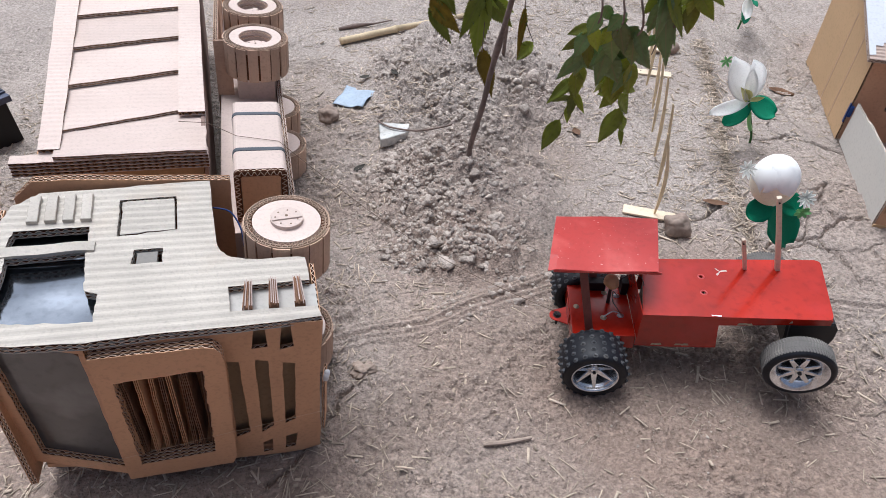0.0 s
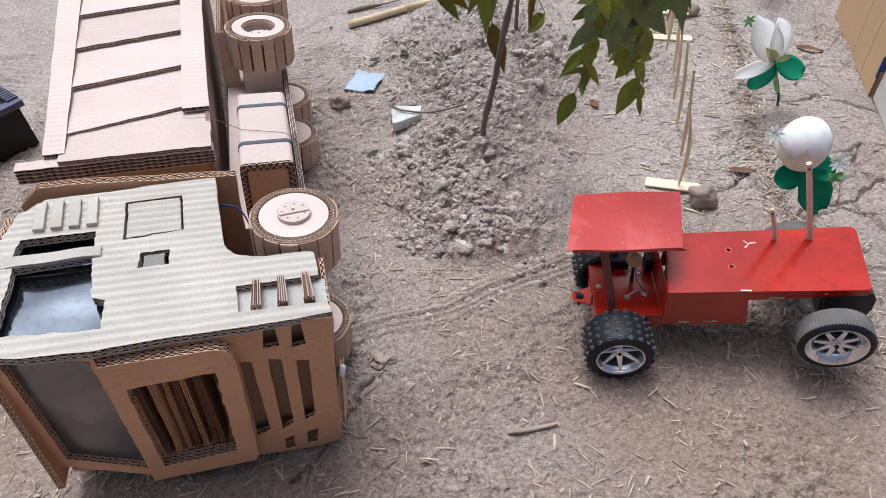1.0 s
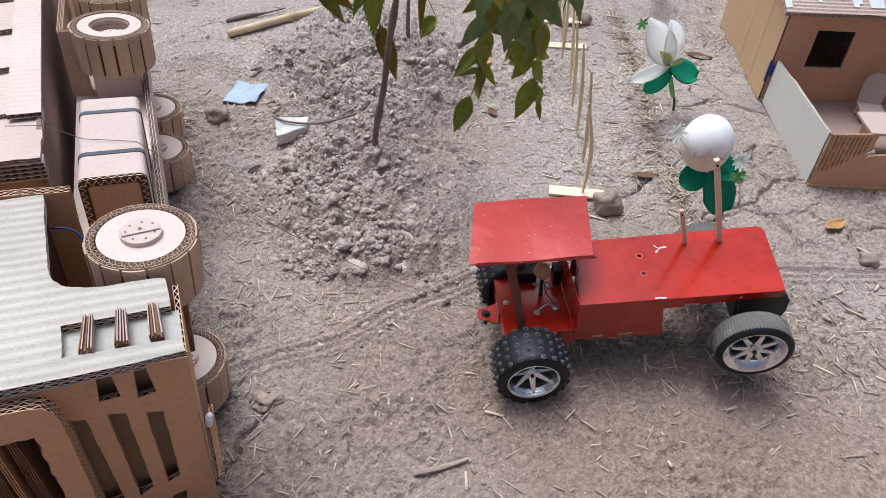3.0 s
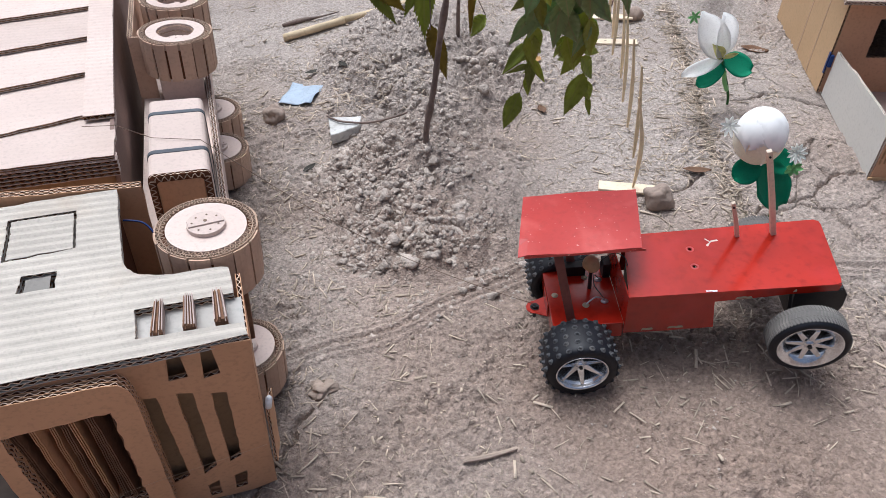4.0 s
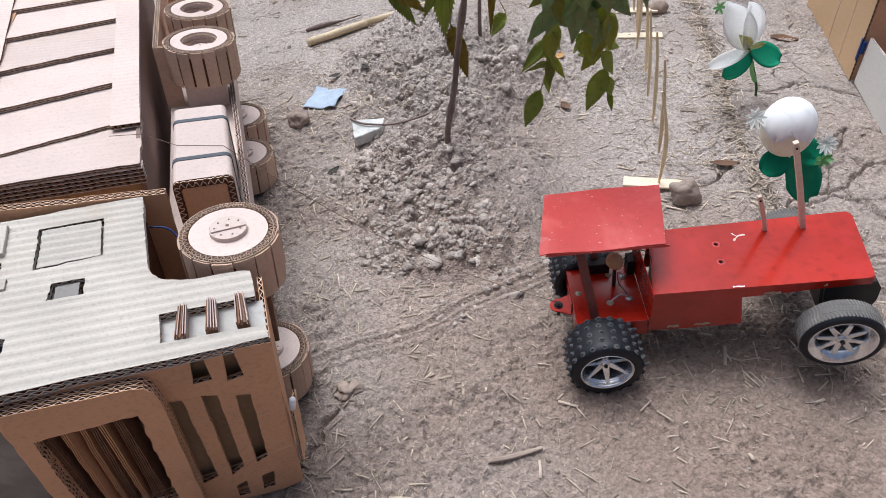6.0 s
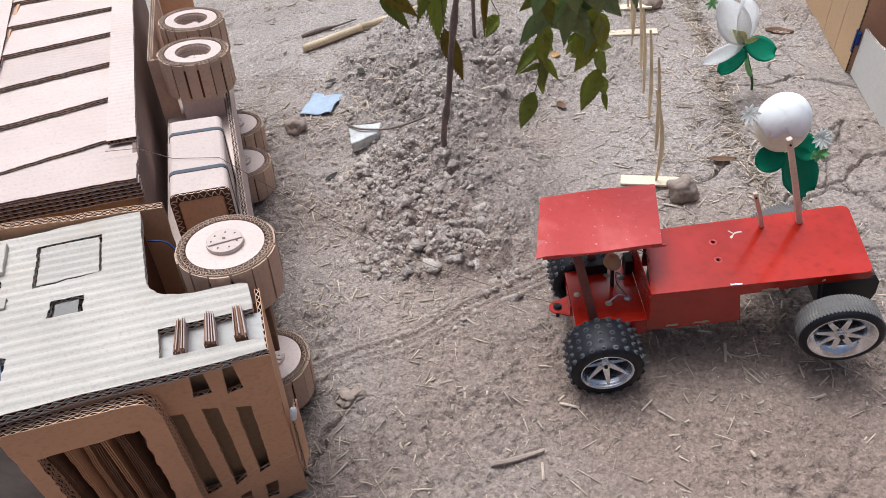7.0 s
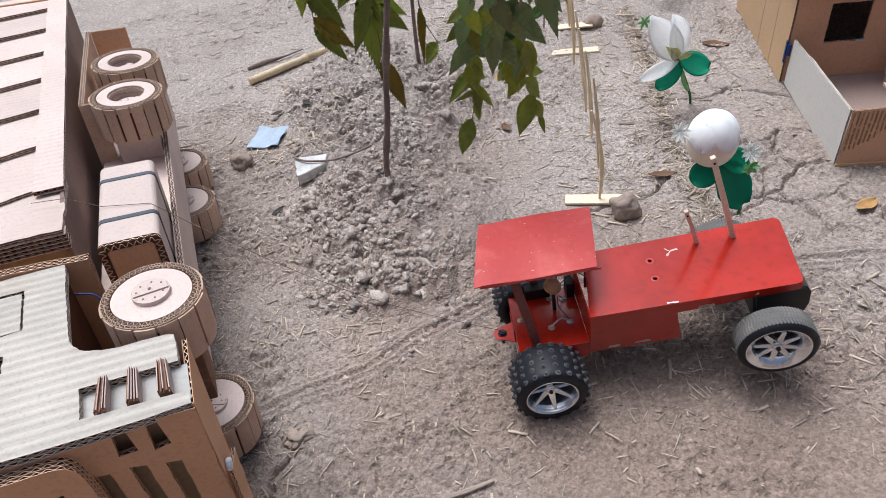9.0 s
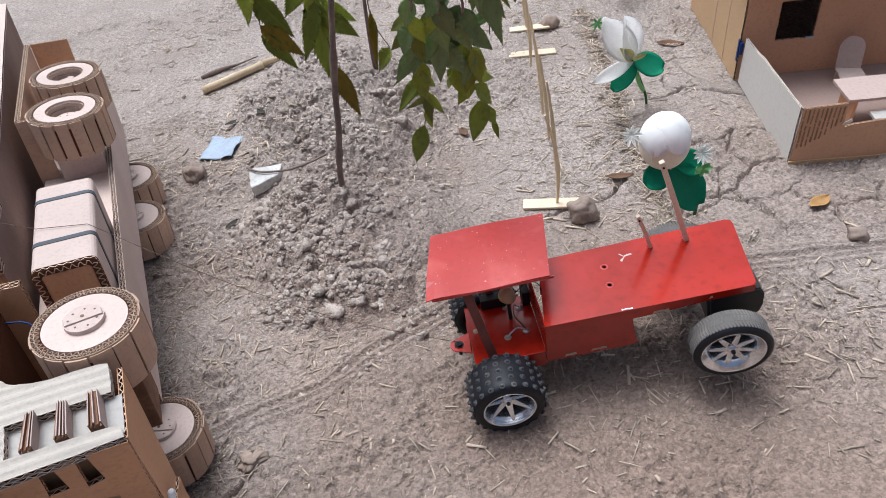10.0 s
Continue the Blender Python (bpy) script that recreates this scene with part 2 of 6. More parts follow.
# ---- mesh helpers ----
def link_mesh(name, bm, material, parent=None, label="", smooth=False):
    me = bpy.data.meshes.new(name)
    bm.normal_update()
    bm.to_mesh(me)
    bm.free()
    for m in material if isinstance(material, (list, tuple)) else [material]:
        me.materials.append(m)
    if smooth:
        me.polygons.foreach_set("use_smooth", [True] * len(me.polygons))
    ob = new(name, me)
    if parent:
        ob.parent = parent
    if label:
        ob["label"] = label
    return ob


def part(name, bm, material, parent, label="", smooth=False):
    return link_mesh(name, bm, material, parent, label, smooth)


def thing(name, m, label, category, group="", kind=""):
    ob = new(name)
    ob.empty_display_size = 0.05
    ob.matrix_basis = m
    return tagged(ob, label, category, group, kind)


def merge(bm, other, m=None, index=None):
    """Add a bmesh to another, moved by m; all its faces take the material index."""
    if m is not None:
        other.transform(m)
    if index is not None:
        for f in other.faces:
            f.material_index = index
    me = bpy.data.meshes.new("tmp")
    other.to_mesh(me)
    other.free()
    bm.from_mesh(me)
    bpy.data.meshes.remove(me)
    return bm


def box(x0, x1, y0, y1, z0, z1, bevel=0.0, seg=2):
    bm = bmesh.new()
    bmesh.ops.create_cube(bm, size=1, matrix=Matrix.Translation(((x0 + x1) / 2, (y0 + y1) / 2, (z0 + z1) / 2)) @ Matrix.Diagonal((x1 - x0, y1 - y0, z1 - z0, 1)))
    if bevel:
        bmesh.ops.bevel(bm, geom=bm.edges[:], offset=bevel, segments=seg, affect="EDGES", profile=0.5)
    return bm


def ring(bm, pts, z):
    vs = [bm.verts.new((x, y, z)) for x, y in pts]
    return [bm.edges.new((vs[i], vs[(i + 1) % len(vs)])) for i in range(len(vs))]


def prism(outline, z0, z1, holes=()):
    """A plate between two heights, with holes through it."""
    bm = bmesh.new()
    edges = ring(bm, outline, z0)
    for h in holes:
        edges += ring(bm, h, z0)
    bmesh.ops.triangle_fill(bm, edges=edges, use_beauty=True, use_dissolve=False)
    up = bmesh.ops.extrude_face_region(bm, geom=bm.faces[:])
    bmesh.ops.translate(bm, verts=[v for v in up["geom"] if isinstance(v, bmesh.types.BMVert)], vec=(0, 0, z1 - z0))
    bmesh.ops.recalc_face_normals(bm, faces=bm.faces[:])
    return bm


def area(p):
    return sum(p[i][0] * p[(i + 1) % len(p)][1] - p[(i + 1) % len(p)][0] * p[i][1] for i in range(len(p))) / 2


def inset(p, d):
    """A polygon drawn in by d."""
    sgn = 1 if area(p) > 0 else -1
    out = []
    for i in range(len(p)):
        a, b, c = Vector(p[i - 1]), Vector(p[i]), Vector(p[(i + 1) % len(p)])
        e, f = (b - a).normalized(), (c - b).normalized()
        n0, n1 = Vector((-e.y, e.x)) * sgn, Vector((-f.y, f.x)) * sgn
        k = n0 + n1
        k = k / max(k.length_squared, 0.3) * 2
        out.append(tuple(b + k * d))
    return out


def p_at(a, e, s):
    return a + e * s


def wave(bm, path, z, high, pitch=0.0092, deep=0.0036, thick=0.0005, closed=True, index=1):
    """The wavy paper between two liners, along a path in the plane, standing out to the edge."""
    pts = [Vector((x, y, 0)) for x, y in path]
    if closed:
        pts.append(pts[0])
    phase = 0.0
    for a, b in zip(pts, pts[1:]):
        length = (b - a).length
        if length < 0.002:
            continue
        e = (b - a) / length
        n = Vector((e.y, -e.x, 0))
        steps = max(int(length / pitch * 6), 1)
        last = None
        for i in range(steps + 1):
            s = length * i / steps
            wob = noise.noise(Vector((p_at(a, e, s) * 60)))
            h = z + (high / 2 - thick * 0.6) * (0.9 + 0.35 * wob) * math.sin(2 * math.pi * (s + phase) / pitch + 1.6 * wob)
            p = a + e * s
            row = [bm.verts.new((*(p - n * d).xy, h + k)) for d, k in ((0.0003, thick), (0.0003, -thick), (deep, -thick), (deep, thick))]
            if last:
                for j in range(4):
                    f = bm.faces.new((last[j], last[(j + 1) % 4], row[(j + 1) % 4], row[j]))
                    # all but the outer lip take the core's dark, painting the hollow's shade
                    f.material_index = index if j == 0 else 2
            last = row
        phase += length


def fluted(outline, z0, z1, holes=(), layers=1, rib=None, edges=True):
    """Corrugated board: liners, core drawn in and darkened for the shade inside, waves at its edges. rib: (pitch,
    height) of ridges along x on the upper face. Materials: face, flute, core.
    """
    bm, t = bmesh.new(), 0.0007
    step = (z1 - z0) / layers
    drawn = min([0.004] + [0.2 * (max(p[i] for p in outline) - min(p[i] for p in outline)) for i in (0, 1)])
    if area(outline) < 0:
        outline = outline[::-1]
    holes = [h[::-1] if area(h) < 0 else h for h in holes]
    for k in range(layers + 1):
        zz = z0 + k * step
        lo, hi = (zz, zz + t) if k == 0 else ((zz - t, zz) if k == layers else (zz - t / 2, zz + t / 2))
        sheet = prism(outline, lo, hi, holes)
        if rib and k == layers:
            ys = [v.co.y for v in sheet.verts]
            y = min(ys)
            while y < max(ys):
                y += rib[0] / 5
                bmesh.ops.bisect_plane(sheet, geom=sheet.verts[:] + sheet.edges[:] + sheet.faces[:], plane_co=(0, y, 0), plane_no=(0, 1, 0))
            for v in sheet.verts:
                wob = noise.noise(Vector((v.co.x * 6, v.co.y * 6, 3.0))) * 0.0012
                v.co.z += rib[1] * math.sin(2 * math.pi * (v.co.y + wob) / rib[0]) + rib[1] * 0.25
        merge(bm, sheet, None, 0)
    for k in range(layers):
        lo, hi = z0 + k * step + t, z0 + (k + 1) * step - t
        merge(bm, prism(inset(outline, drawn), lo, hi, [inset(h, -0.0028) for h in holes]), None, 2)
        if edges:
            mid, high = (lo + hi) / 2, hi - lo
            wave(bm, outline, mid, high)
            for h in holes:
                wave(bm, h[::-1], mid, high)
    return bm


def tube(pts, radius, n=8, closed_ends=True):
    """A round bar along points; radius may be one number or one for each point."""
    bm = bmesh.new()
    pts = [Vector(p) for p in pts]
    rad = radius if isinstance(radius, (list, tuple)) else [radius] * len(pts)
    rows, side = [], None
    for i, p in enumerate(pts):
        d = (pts[min(i + 1, len(pts) - 1)] - pts[max(i - 1, 0)]).normalized()
        if side is None:
            side = d.orthogonal().normalized()
        side = (side - d * side.dot(d)).normalized()
        up = d.cross(side)
        rows.append([bm.verts.new(p + (side * math.cos(a) + up * math.sin(a)) * rad[i]) for a in [2 * math.pi * k / n for k in range(n)]])
    for a, b in zip(rows, rows[1:]):
        for k in range(n):
            bm.faces.new((a[k], a[(k + 1) % n], b[(k + 1) % n], b[k]))
    if closed_ends:
        bm.faces.new(rows[0][::-1])
        bm.faces.new(rows[-1])
    return bm


def smooth_path(pts, steps=6):
    """Points of a curve through the given ones."""
    pts = [Vector(p) for p in pts]
    out = []
    for i in range(len(pts) - 1):
        a, b, c, d = pts[max(i - 1, 0)], pts[i], pts[i + 1], pts[min(i + 2, len(pts) - 1)]
        for k in range(steps):
            t = k / steps
            out.append(0.5 * ((2 * b) + (c - a) * t + (2 * a - 5 * b + 4 * c - d) * t * t + (3 * b - a - 3 * c + d) * t ** 3))
    return out + [pts[-1]]


def lathe(profile, n=40, axis="Z"):
    """Turn a profile of (radius, height) round z."""
    bm = bmesh.new()
    rows = [[bm.verts.new((r * math.cos(2 * math.pi * k / n), r * math.sin(2 * math.pi * k / n), z)) for k in range(n)] for r, z in profile]
    for a, b in zip(rows, rows[1:]):
        for k in range(n):
            bm.faces.new((a[k], a[(k + 1) % n], b[(k + 1) % n], b[k]))
    bmesh.ops.remove_doubles(bm, verts=bm.verts[:], dist=1e-6)
    bmesh.ops.recalc_face_normals(bm, faces=bm.faces[:])
    return bm


def circle(r, n=40, cx=0.0, cy=0.0, a0=0.0, a1=2 * math.pi, end=False):
    k = n if not end else n - 1
    return [(cx + r * math.cos(a0 + (a1 - a0) * i / k), cy + r * math.sin(a0 + (a1 - a0) * i / k)) for i in range(n)]


def rect(x0, x1, y0, y1):
    return [(x0, y0), (x1, y0), (x1, y1), (x0, y1)]


def rough_poly(pts, step=0.008, wobble=0.0006, seed=0):
    """A hand-cut outline: the same corners with slightly uneven edges."""
    rnd = random.Random(seed)
    out = []
    for a, b in zip(pts, pts[1:] + pts[:1]):
        k = max(int(math.dist(a, b) / step), 1)
        for i in range(k):
            w = wobble if i else wobble * 0.4
            out.append((a[0] + (b[0] - a[0]) * i / k + rnd.uniform(-w, w), a[1] + (b[1] - a[1]) * i / k + rnd.uniform(-w, w)))
    return out


def arrays(name, verts, faces, material, smooth=False):
    """One mesh from numpy arrays of vertices and triangles."""
    me = bpy.data.meshes.new(name)
    me.vertices.add(len(verts))
    me.vertices.foreach_set("co", np.asarray(verts, np.float32).ravel())
    me.loops.add(faces.size)
    me.loops.foreach_set("vertex_index", faces.astype(np.int32).ravel())
    me.polygons.add(len(faces))
    me.polygons.foreach_set("loop_start", np.arange(0, faces.size, faces.shape[1], dtype=np.int32))
    me.update(calc_edges=True)
    me.validate()
    if smooth:
        me.polygons.foreach_set("use_smooth", [True] * len(me.polygons))
    me.materials.append(material)
    return new(name, me)


# ---- ground ----
def hash_noise(ix, iy, seed):
    h = (ix.astype(np.int64) * 374761393 + iy.astype(np.int64) * 668265263 + seed * 974711) & 0x7FFFFFFF
    h = ((h ^ (h >> 13)) * 1274126177) & 0x7FFFFFFF
    return ((h ^ (h >> 16)) & 0xFFFF) / 65535.0


def value_noise(x, y, seed=0):
    ix, iy = np.floor(x), np.floor(y)
    fx, fy = x - ix, y - iy
    fx, fy = fx * fx * (3 - 2 * fx), fy * fy * (3 - 2 * fy)
    a, b = hash_noise(ix, iy, seed), hash_noise(ix + 1, iy, seed)
    c, d = hash_noise(ix, iy + 1, seed), hash_noise(ix + 1, iy + 1, seed)
    return (a * (1 - fx) + b * fx) * (1 - fy) + (c * (1 - fx) + d * fx) * fy - 0.5


def fbm(x, y, scale, octaves=4, seed=0):
    out, amp = 0, 1.0
    for k in range(octaves):
        out = out + amp * value_noise(x * scale + 17.3 * k, y * scale - 9.1 * k, seed + k)
        amp, scale = amp * 0.5, scale * 2.03
    return out


def gap(x, y, path):
    """Distance from points to a broken line."""
    best = np.full(np.shape(x), 9.0)
    for (ax, ay), (bx, by) in zip(path, path[1:]):
        dx, dy = bx - ax, by - ay
        t = np.clip(((x - ax) * dx + (y - ay) * dy) / (dx * dx + dy * dy), 0, 1)
        best = np.minimum(best, np.hypot(x - ax - t * dx, y - ay - t * dy))
    return best


TRACK = [(-0.25, 0.67), (0.02, 0.782), (0.099, 0.816), (0.197, 0.84), (0.254, 0.876), (0.316, 0.908), (0.419, 0.954), (0.528, 0.974), (0.666, 0.965), (0.874, 0.916), (1.0, 0.905), (1.5, 0.85)]
CRACKS = [
    [(0.478, 0.972), (0.486, 1.005), (0.489, 1.025), (0.512, 1.05), (0.539, 1.082), (0.585, 1.107), (0.628, 1.118), (0.66, 1.122), (0.72, 1.14), (0.76, 1.17)],
    [(0.0, 0.55), (0.032, 0.6), (0.05, 0.633), (0.063, 0.658), (0.07, 0.688), (0.085, 0.715)],
    [(0.803, 1.05), (0.86, 1.075), (0.9, 1.07), (0.969, 1.128), (1.02, 1.14)],
    [(0.9, 1.23), (0.95, 1.22), (0.99, 1.25), (1.05, 1.23)],
    [(0.84, 1.42), (0.92, 1.4), (0.97, 1.43), (1.03, 1.39), (1.07, 1.36)],
    [(0.91, 1.07), (0.93, 1.02), (0.95, 0.97)],
    [(0.88, 1.55), (0.95, 1.6), (1.02, 1.58)],
    [(0.969, 1.128), (0.95, 1.18), (0.99, 1.25)],
]
plate_rnd = random.Random(12)
PLATES = [(plate_rnd.uniform(0.78, 1.35), plate_rnd.uniform(0.93, 2.0)) for _ in range(70)]
BED_EDGE = [(0.79, 0.97), (0.8, 1.05), (0.805, 1.235), (0.834, 1.4), (0.87, 1.6), (0.9, 1.9), (0.93, 2.4)]


def mound(x, y):
    """Height of the dug soil heap."""
    wob = fbm(x, y, 7.0, 3, 40) * 0.05
    d1 = np.hypot((x - 0.25) / 0.2, (y - 1.19) / 0.26) + wob * 4
    d2 = np.hypot((x - 0.24) / 0.27, (y - 1.62) / 0.36) + wob * 4
    a = 0.095 * np.clip(1 - d1, 0, 1) ** 1.15
    b = 0.075 * np.clip(1 - d2, 0, 1) ** 1.1
    return np.maximum(a, b)


def lumps(x, y, scale, seed):
    """Rounded, crowded lumps with sharp creases between them: 0 to 1."""
    u, v = x * scale, y * scale
    iu, iv = np.floor(u).astype(int), np.floor(v).astype(int)
    best = np.zeros(np.shape(u))
    for i in (-1, 0, 1):
        for j in (-1, 0, 1):
            cu, cv = iu + i, iv + j
            pu, pv = cu + hash_noise(cu, cv, seed), cv + hash_noise(cu, cv, seed + 1)
            r = 0.45 + 0.55 * hash_noise(cu, cv, seed + 2)
            d = ((u - pu) ** 2 + (v - pv) ** 2) / r ** 2
            best = np.maximum(best, np.sqrt(np.clip(1 - d, 0, 1)) * r)
    return best


def bed(x, y):
    """How far a place lies on the slightly higher, cracked bed round the house: 0 to 1."""
    w = fbm(x, y, 25.0, 3, 60) * 0.02
    e = np.interp(y, [p[1] for p in BED_EDGE], [p[0] for p in BED_EDGE])
    return np.clip((x + w - e) / 0.012, 0, 1) * np.clip((y + w * 1.5 - (0.985 - (x - 0.8) * 0.2)) / 0.015, 0, 1)


def ground_height(x, y):
    near = np.exp(-(np.maximum(np.abs(x - 0.4) - 1.6, 0) + np.maximum(np.abs(y - 1.2) - 1.6, 0)))
    h = fbm(x, y, 3.0, 3, 1) * 0.006 + fbm(x, y, 15.0, 3, 5) * 0.004 + fbm(x, y, 100.0, 2, 9) * 0.0012
    worn = np.clip(fbm(x, y, 5.0, 2, 330) * 3 + 0.6, 0.15, 1)
    for scale, seed, tall in ((26.0, 300, 0.003), (55.0, 310, 0.0036), (95.0, 320, 0.0034), (150.0, 340, 0.0022)):
        h = h + tall * worn * np.clip(fbm(x, y, scale, 3, seed) * 18 + 0.6, 0, 1)
    h = (h - 0.006) * near
    m = mound(x, y)
    rough = np.clip(m / 0.02, 0, 1)
    wu, wv = fbm(x, y, 60.0, 3, 95) * 0.012, fbm(x, y, 60.0, 3, 97) * 0.012
    crust = np.exp(-(np.hypot((x - 0.375) / 0.1, (y - 1.125) / 0.13)) ** 2 * 1.2)
    clod = rough * (1 - 0.8 * crust)
    h = h + m + clod * (np.abs(fbm(x, y, 24.0, 3, 20)) * 0.02 + fbm(x, y, 9.0, 2, 27) * 0.018 - 0.02 + lumps(x + wu, y + wv, 24.0, 200) * 0.022 + lumps(x + wu, y + wv, 52.0, 210) * 0.01 + np.clip(fbm(x, y, 90.0, 3, 230) * 9 + 0.5, 0, 1) * 0.004 + lumps(x, y, 110.0, 220) * 0.006)
    d = gap(x, y, TRACK) + fbm(x, y, 25.0, 2, 30) * 0.004
    flat = np.exp(-(d / 0.03) ** 4)
    h = h * (1 - 0.6 * flat * (1 - rough)) + 0.0048 * np.exp(-((d - 0.0085) / 0.0034) ** 2) - 0.0025 * np.exp(-(d / 0.004) ** 2) + 0.0034 * np.exp(-((d - 0.0195) / 0.0036) ** 2)
    b = bed(x, y)
    wx, wy = fbm(x, y, 45.0, 3, 80) * 0.011, fbm(x, y, 45.0, 3, 85) * 0.011
    f1, f2 = np.full(np.shape(x), 9.0), np.full(np.shape(x), 9.0)
    for px, py in PLATES:
        d = np.hypot(x + wx - px, y + wy - py)
        f2 = np.minimum(f2, np.maximum(f1, d))
        f1 = np.minimum(f1, d)
    open_here = np.clip(fbm(x, y, 6.0, 2, 75) * 4 + 0.6, 0, 1)
    h = h * (1 - 0.2 * b) + b * (0.006 + fbm(x, y, 60.0, 3, 72) * 0.002 - 0.016 * np.clip(1 - (f2 - f1) / 0.0042, 0, 1) * open_here)
    edge = np.interp(y, [p[1] for p in BED_EDGE], [p[0] for p in BED_EDGE])
    h = h - 0.007 * np.exp(-((x - edge + 0.008) / 0.008) ** 2) * np.clip((y - 0.95) / 0.05, 0, 1)
    for c in CRACKS:
        w = gap(x + wx, y + wy, c)
        h = h - 0.016 * np.clip(1 - w / 0.0042, 0, 1)
    lump = np.clip(1 - np.hypot((x - 1.05) / 0.3, (y - 0.42) / 0.2), 0, 1)
    return h + lump * (0.02 + np.abs(fbm(x, y, 20.0, 4, 90)) * 0.03)


def spread(lo, hi, fine_lo, fine_hi, fine, mid, far):
    """Grid lines: fine in the middle, wider outside, out to the horizon."""
    core = list(np.arange(fine_lo, fine_hi, fine))
    left = list(np.arange(lo, fine_lo, mid))
    right = list(np.arange(fine_hi, hi, mid))
    out = [2.0 * 1.55 ** k for k in range(14)]
    return np.array([lo - v for v in out[::-1]] + left + core + right + [hi + v for v in out])


gx = spread(-1.2, 2.0, -0.12, 1.2, 0.0022, 0.012, 1)
gy = spread(0.1, 2.8, 0.4, 1.72, 0.0023, 0.012, 1)
X, Y = np.meshgrid(gx, gy)
Z = ground_height(X, Y)
idx = np.arange(X.size).reshape(X.shape)
quads = np.stack([idx[:-1, :-1], idx[:-1, 1:], idx[1:, 1:], idx[1:, :-1]], -1).reshape(-1, 4)
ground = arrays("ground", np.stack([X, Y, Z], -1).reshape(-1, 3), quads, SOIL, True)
tagged(ground, "dry grey-brown trodden soil with cracks and a wheel track", "ground", kind="structure")

# unseen wall, added to cut sky light on the near ground
wall = box(-7.0, 7.0, -4.3, -4.0, -0.1, 1.0, 0.02)
tagged(link_mesh("wall_south", wall, SOIL), "plain unseen wall added behind the camera", "wall", kind="structure")


def height_at(x, y):
    return float(ground_height(np.array([x]), np.array([y]))[0])


# ---- the overturned cardboard truck ----
# Its own axes: x towards its wheels, y towards its tail, z up from the side that it lies on.
truck = thing("toy_truck", Matrix.Translation((0.0635, 0.6036, 0.002)) @ pose(0, 0, 0, 0, 0, 15.87) @ pose(0, 0, 0, 0, 6.78, 0) @ pose(0, 0, 0, -0.87, 0, 0),
              "large handmade brown cardboard truck overturned on its side", "toy truck")
BOARD = [KRAFT_WHITE, FLUTE, SHADE_CORE]
BROWN = [KRAFT, MID_FLUTE, SHADE_CORE]
PINK = [KRAFT_PINK, BARED, SHADE_CORE]

# cab side, now facing up
arch = [(-0.0155, 0.069), (-0.0145, 0.06)][::-1] + [(-0.022, 0.071), (-0.045, 0.0715), (-0.066, 0.071), (-0.082, 0.0725), (-0.093, 0.0765), (-0.102, 0.082), (-0.108, 0.089), (-0.112, 0.098), (-0.114, 0.112)]
side_outline = [(-0.006, -0.025), (-0.0085, -0.0105), (-0.099, -0.0085), (-0.101, 0.0295), (-0.0135, 0.0315)] + arch + [(-0.1225, 0.227), (-0.196, 0.2245), (-0.268, 0.2175), (-0.316, 0.214), (-0.342, 0.19), (-0.352, 0.14), (-0.352, -0.018), (-0.297, -0.03), (-0.233, -0.034), (-0.162, -0.029), (-0.08, -0.029)]
window_rear = rough_poly([(-0.333, 0.113), (-0.25, 0.116), (-0.252, 0.146), (-0.33, 0.143)], 0.007, 0.001, 1)
window_front = rough_poly([(-0.327, 0.002), (-0.23, -0.006), (-0.231, 0.034), (-0.243, 0.038), (-0.245, 0.042), (-0.251, 0.104), (-0.329, 0.098)], 0.007, 0.0011, 2)
door_hole = rough_poly([(-0.2215, 0.1265), (-0.157, 0.132), (-0.161, 0.199), (-0.225, 0.194)], 0.01, 0.0008, 3)
handle_hole = rough_poly([(-0.203, 0.0765), (-0.17, 0.0775), (-0.171, 0.1015), (-0.201, 0.101)], 0.006, 0.0009, 4)
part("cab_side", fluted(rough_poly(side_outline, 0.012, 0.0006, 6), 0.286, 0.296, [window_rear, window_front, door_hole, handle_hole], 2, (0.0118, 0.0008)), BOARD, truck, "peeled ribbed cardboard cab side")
part("door_inset", fluted(inset(door_hole, 0.003), 0.2865, 0.2945, (), 1, (0.0118, 0.0008), False), BOARD, truck)
part("handle_recess", fluted(rough_poly([(-0.1985, 0.0775), (-0.1755, 0.0785), (-0.1765, 0.1), (-0.1985, 0.0985)], 0.006, 0.0006, 7), 0.285, 0.2925), [RECESS_GREY, FLUTE, SHADE_CORE], truck, "recessed grey door handle square")
# dark boards added below the openings, shade of the gaps in their colour
part("lining", box(-0.35, -0.01, -0.005, 0.07, 0.262, 0.2655), [SHADE_CORE], truck)
part("lining", box(-0.34, -0.125, 0.0705, 0.221, 0.262, 0.2655), [SHADE_CORE], truck)
pane = prism(rect(-0.34, -0.226, -0.004, 0.1065), 0.2795, 0.2805)
bmesh.ops.subdivide_edges(pane, edges=pane.edges[:], cuts=12, use_grid_fill=True)
for v in pane.verts:
    v.co.z += 0.0022 * noise.noise(Vector((v.co.x * 18, v.co.y * 22, 0.3)))
part("window_pane", pane, GLASS, truck, "wrinkled reflective film window", True)
pane = prism(rect(-0.342, -0.246, 0.1075, 0.178), 0.2795, 0.2805)
part("window_pane", pane, GLASS, truck, "reflective film window")
# a loose curled strip between the two windows
strip = bmesh.new()
for k in range(13):
    u = k / 12
    x = -0.35 + 0.108 * u
    z = 0.2955 + 0.004 * math.sin(u * 2.6) + 0.0012 * math.sin(u * 9)
    strip.verts.new((x, 0.098 + 0.004 * u, z)), strip.verts.new((x, 0.1125 + 0.003 * u, z + 0.0015))
    strip.verts.new((x, 0.1125 + 0.003 * u, z - 0.003)), strip.verts.new((x, 0.098 + 0.004 * u, z - 0.0045))
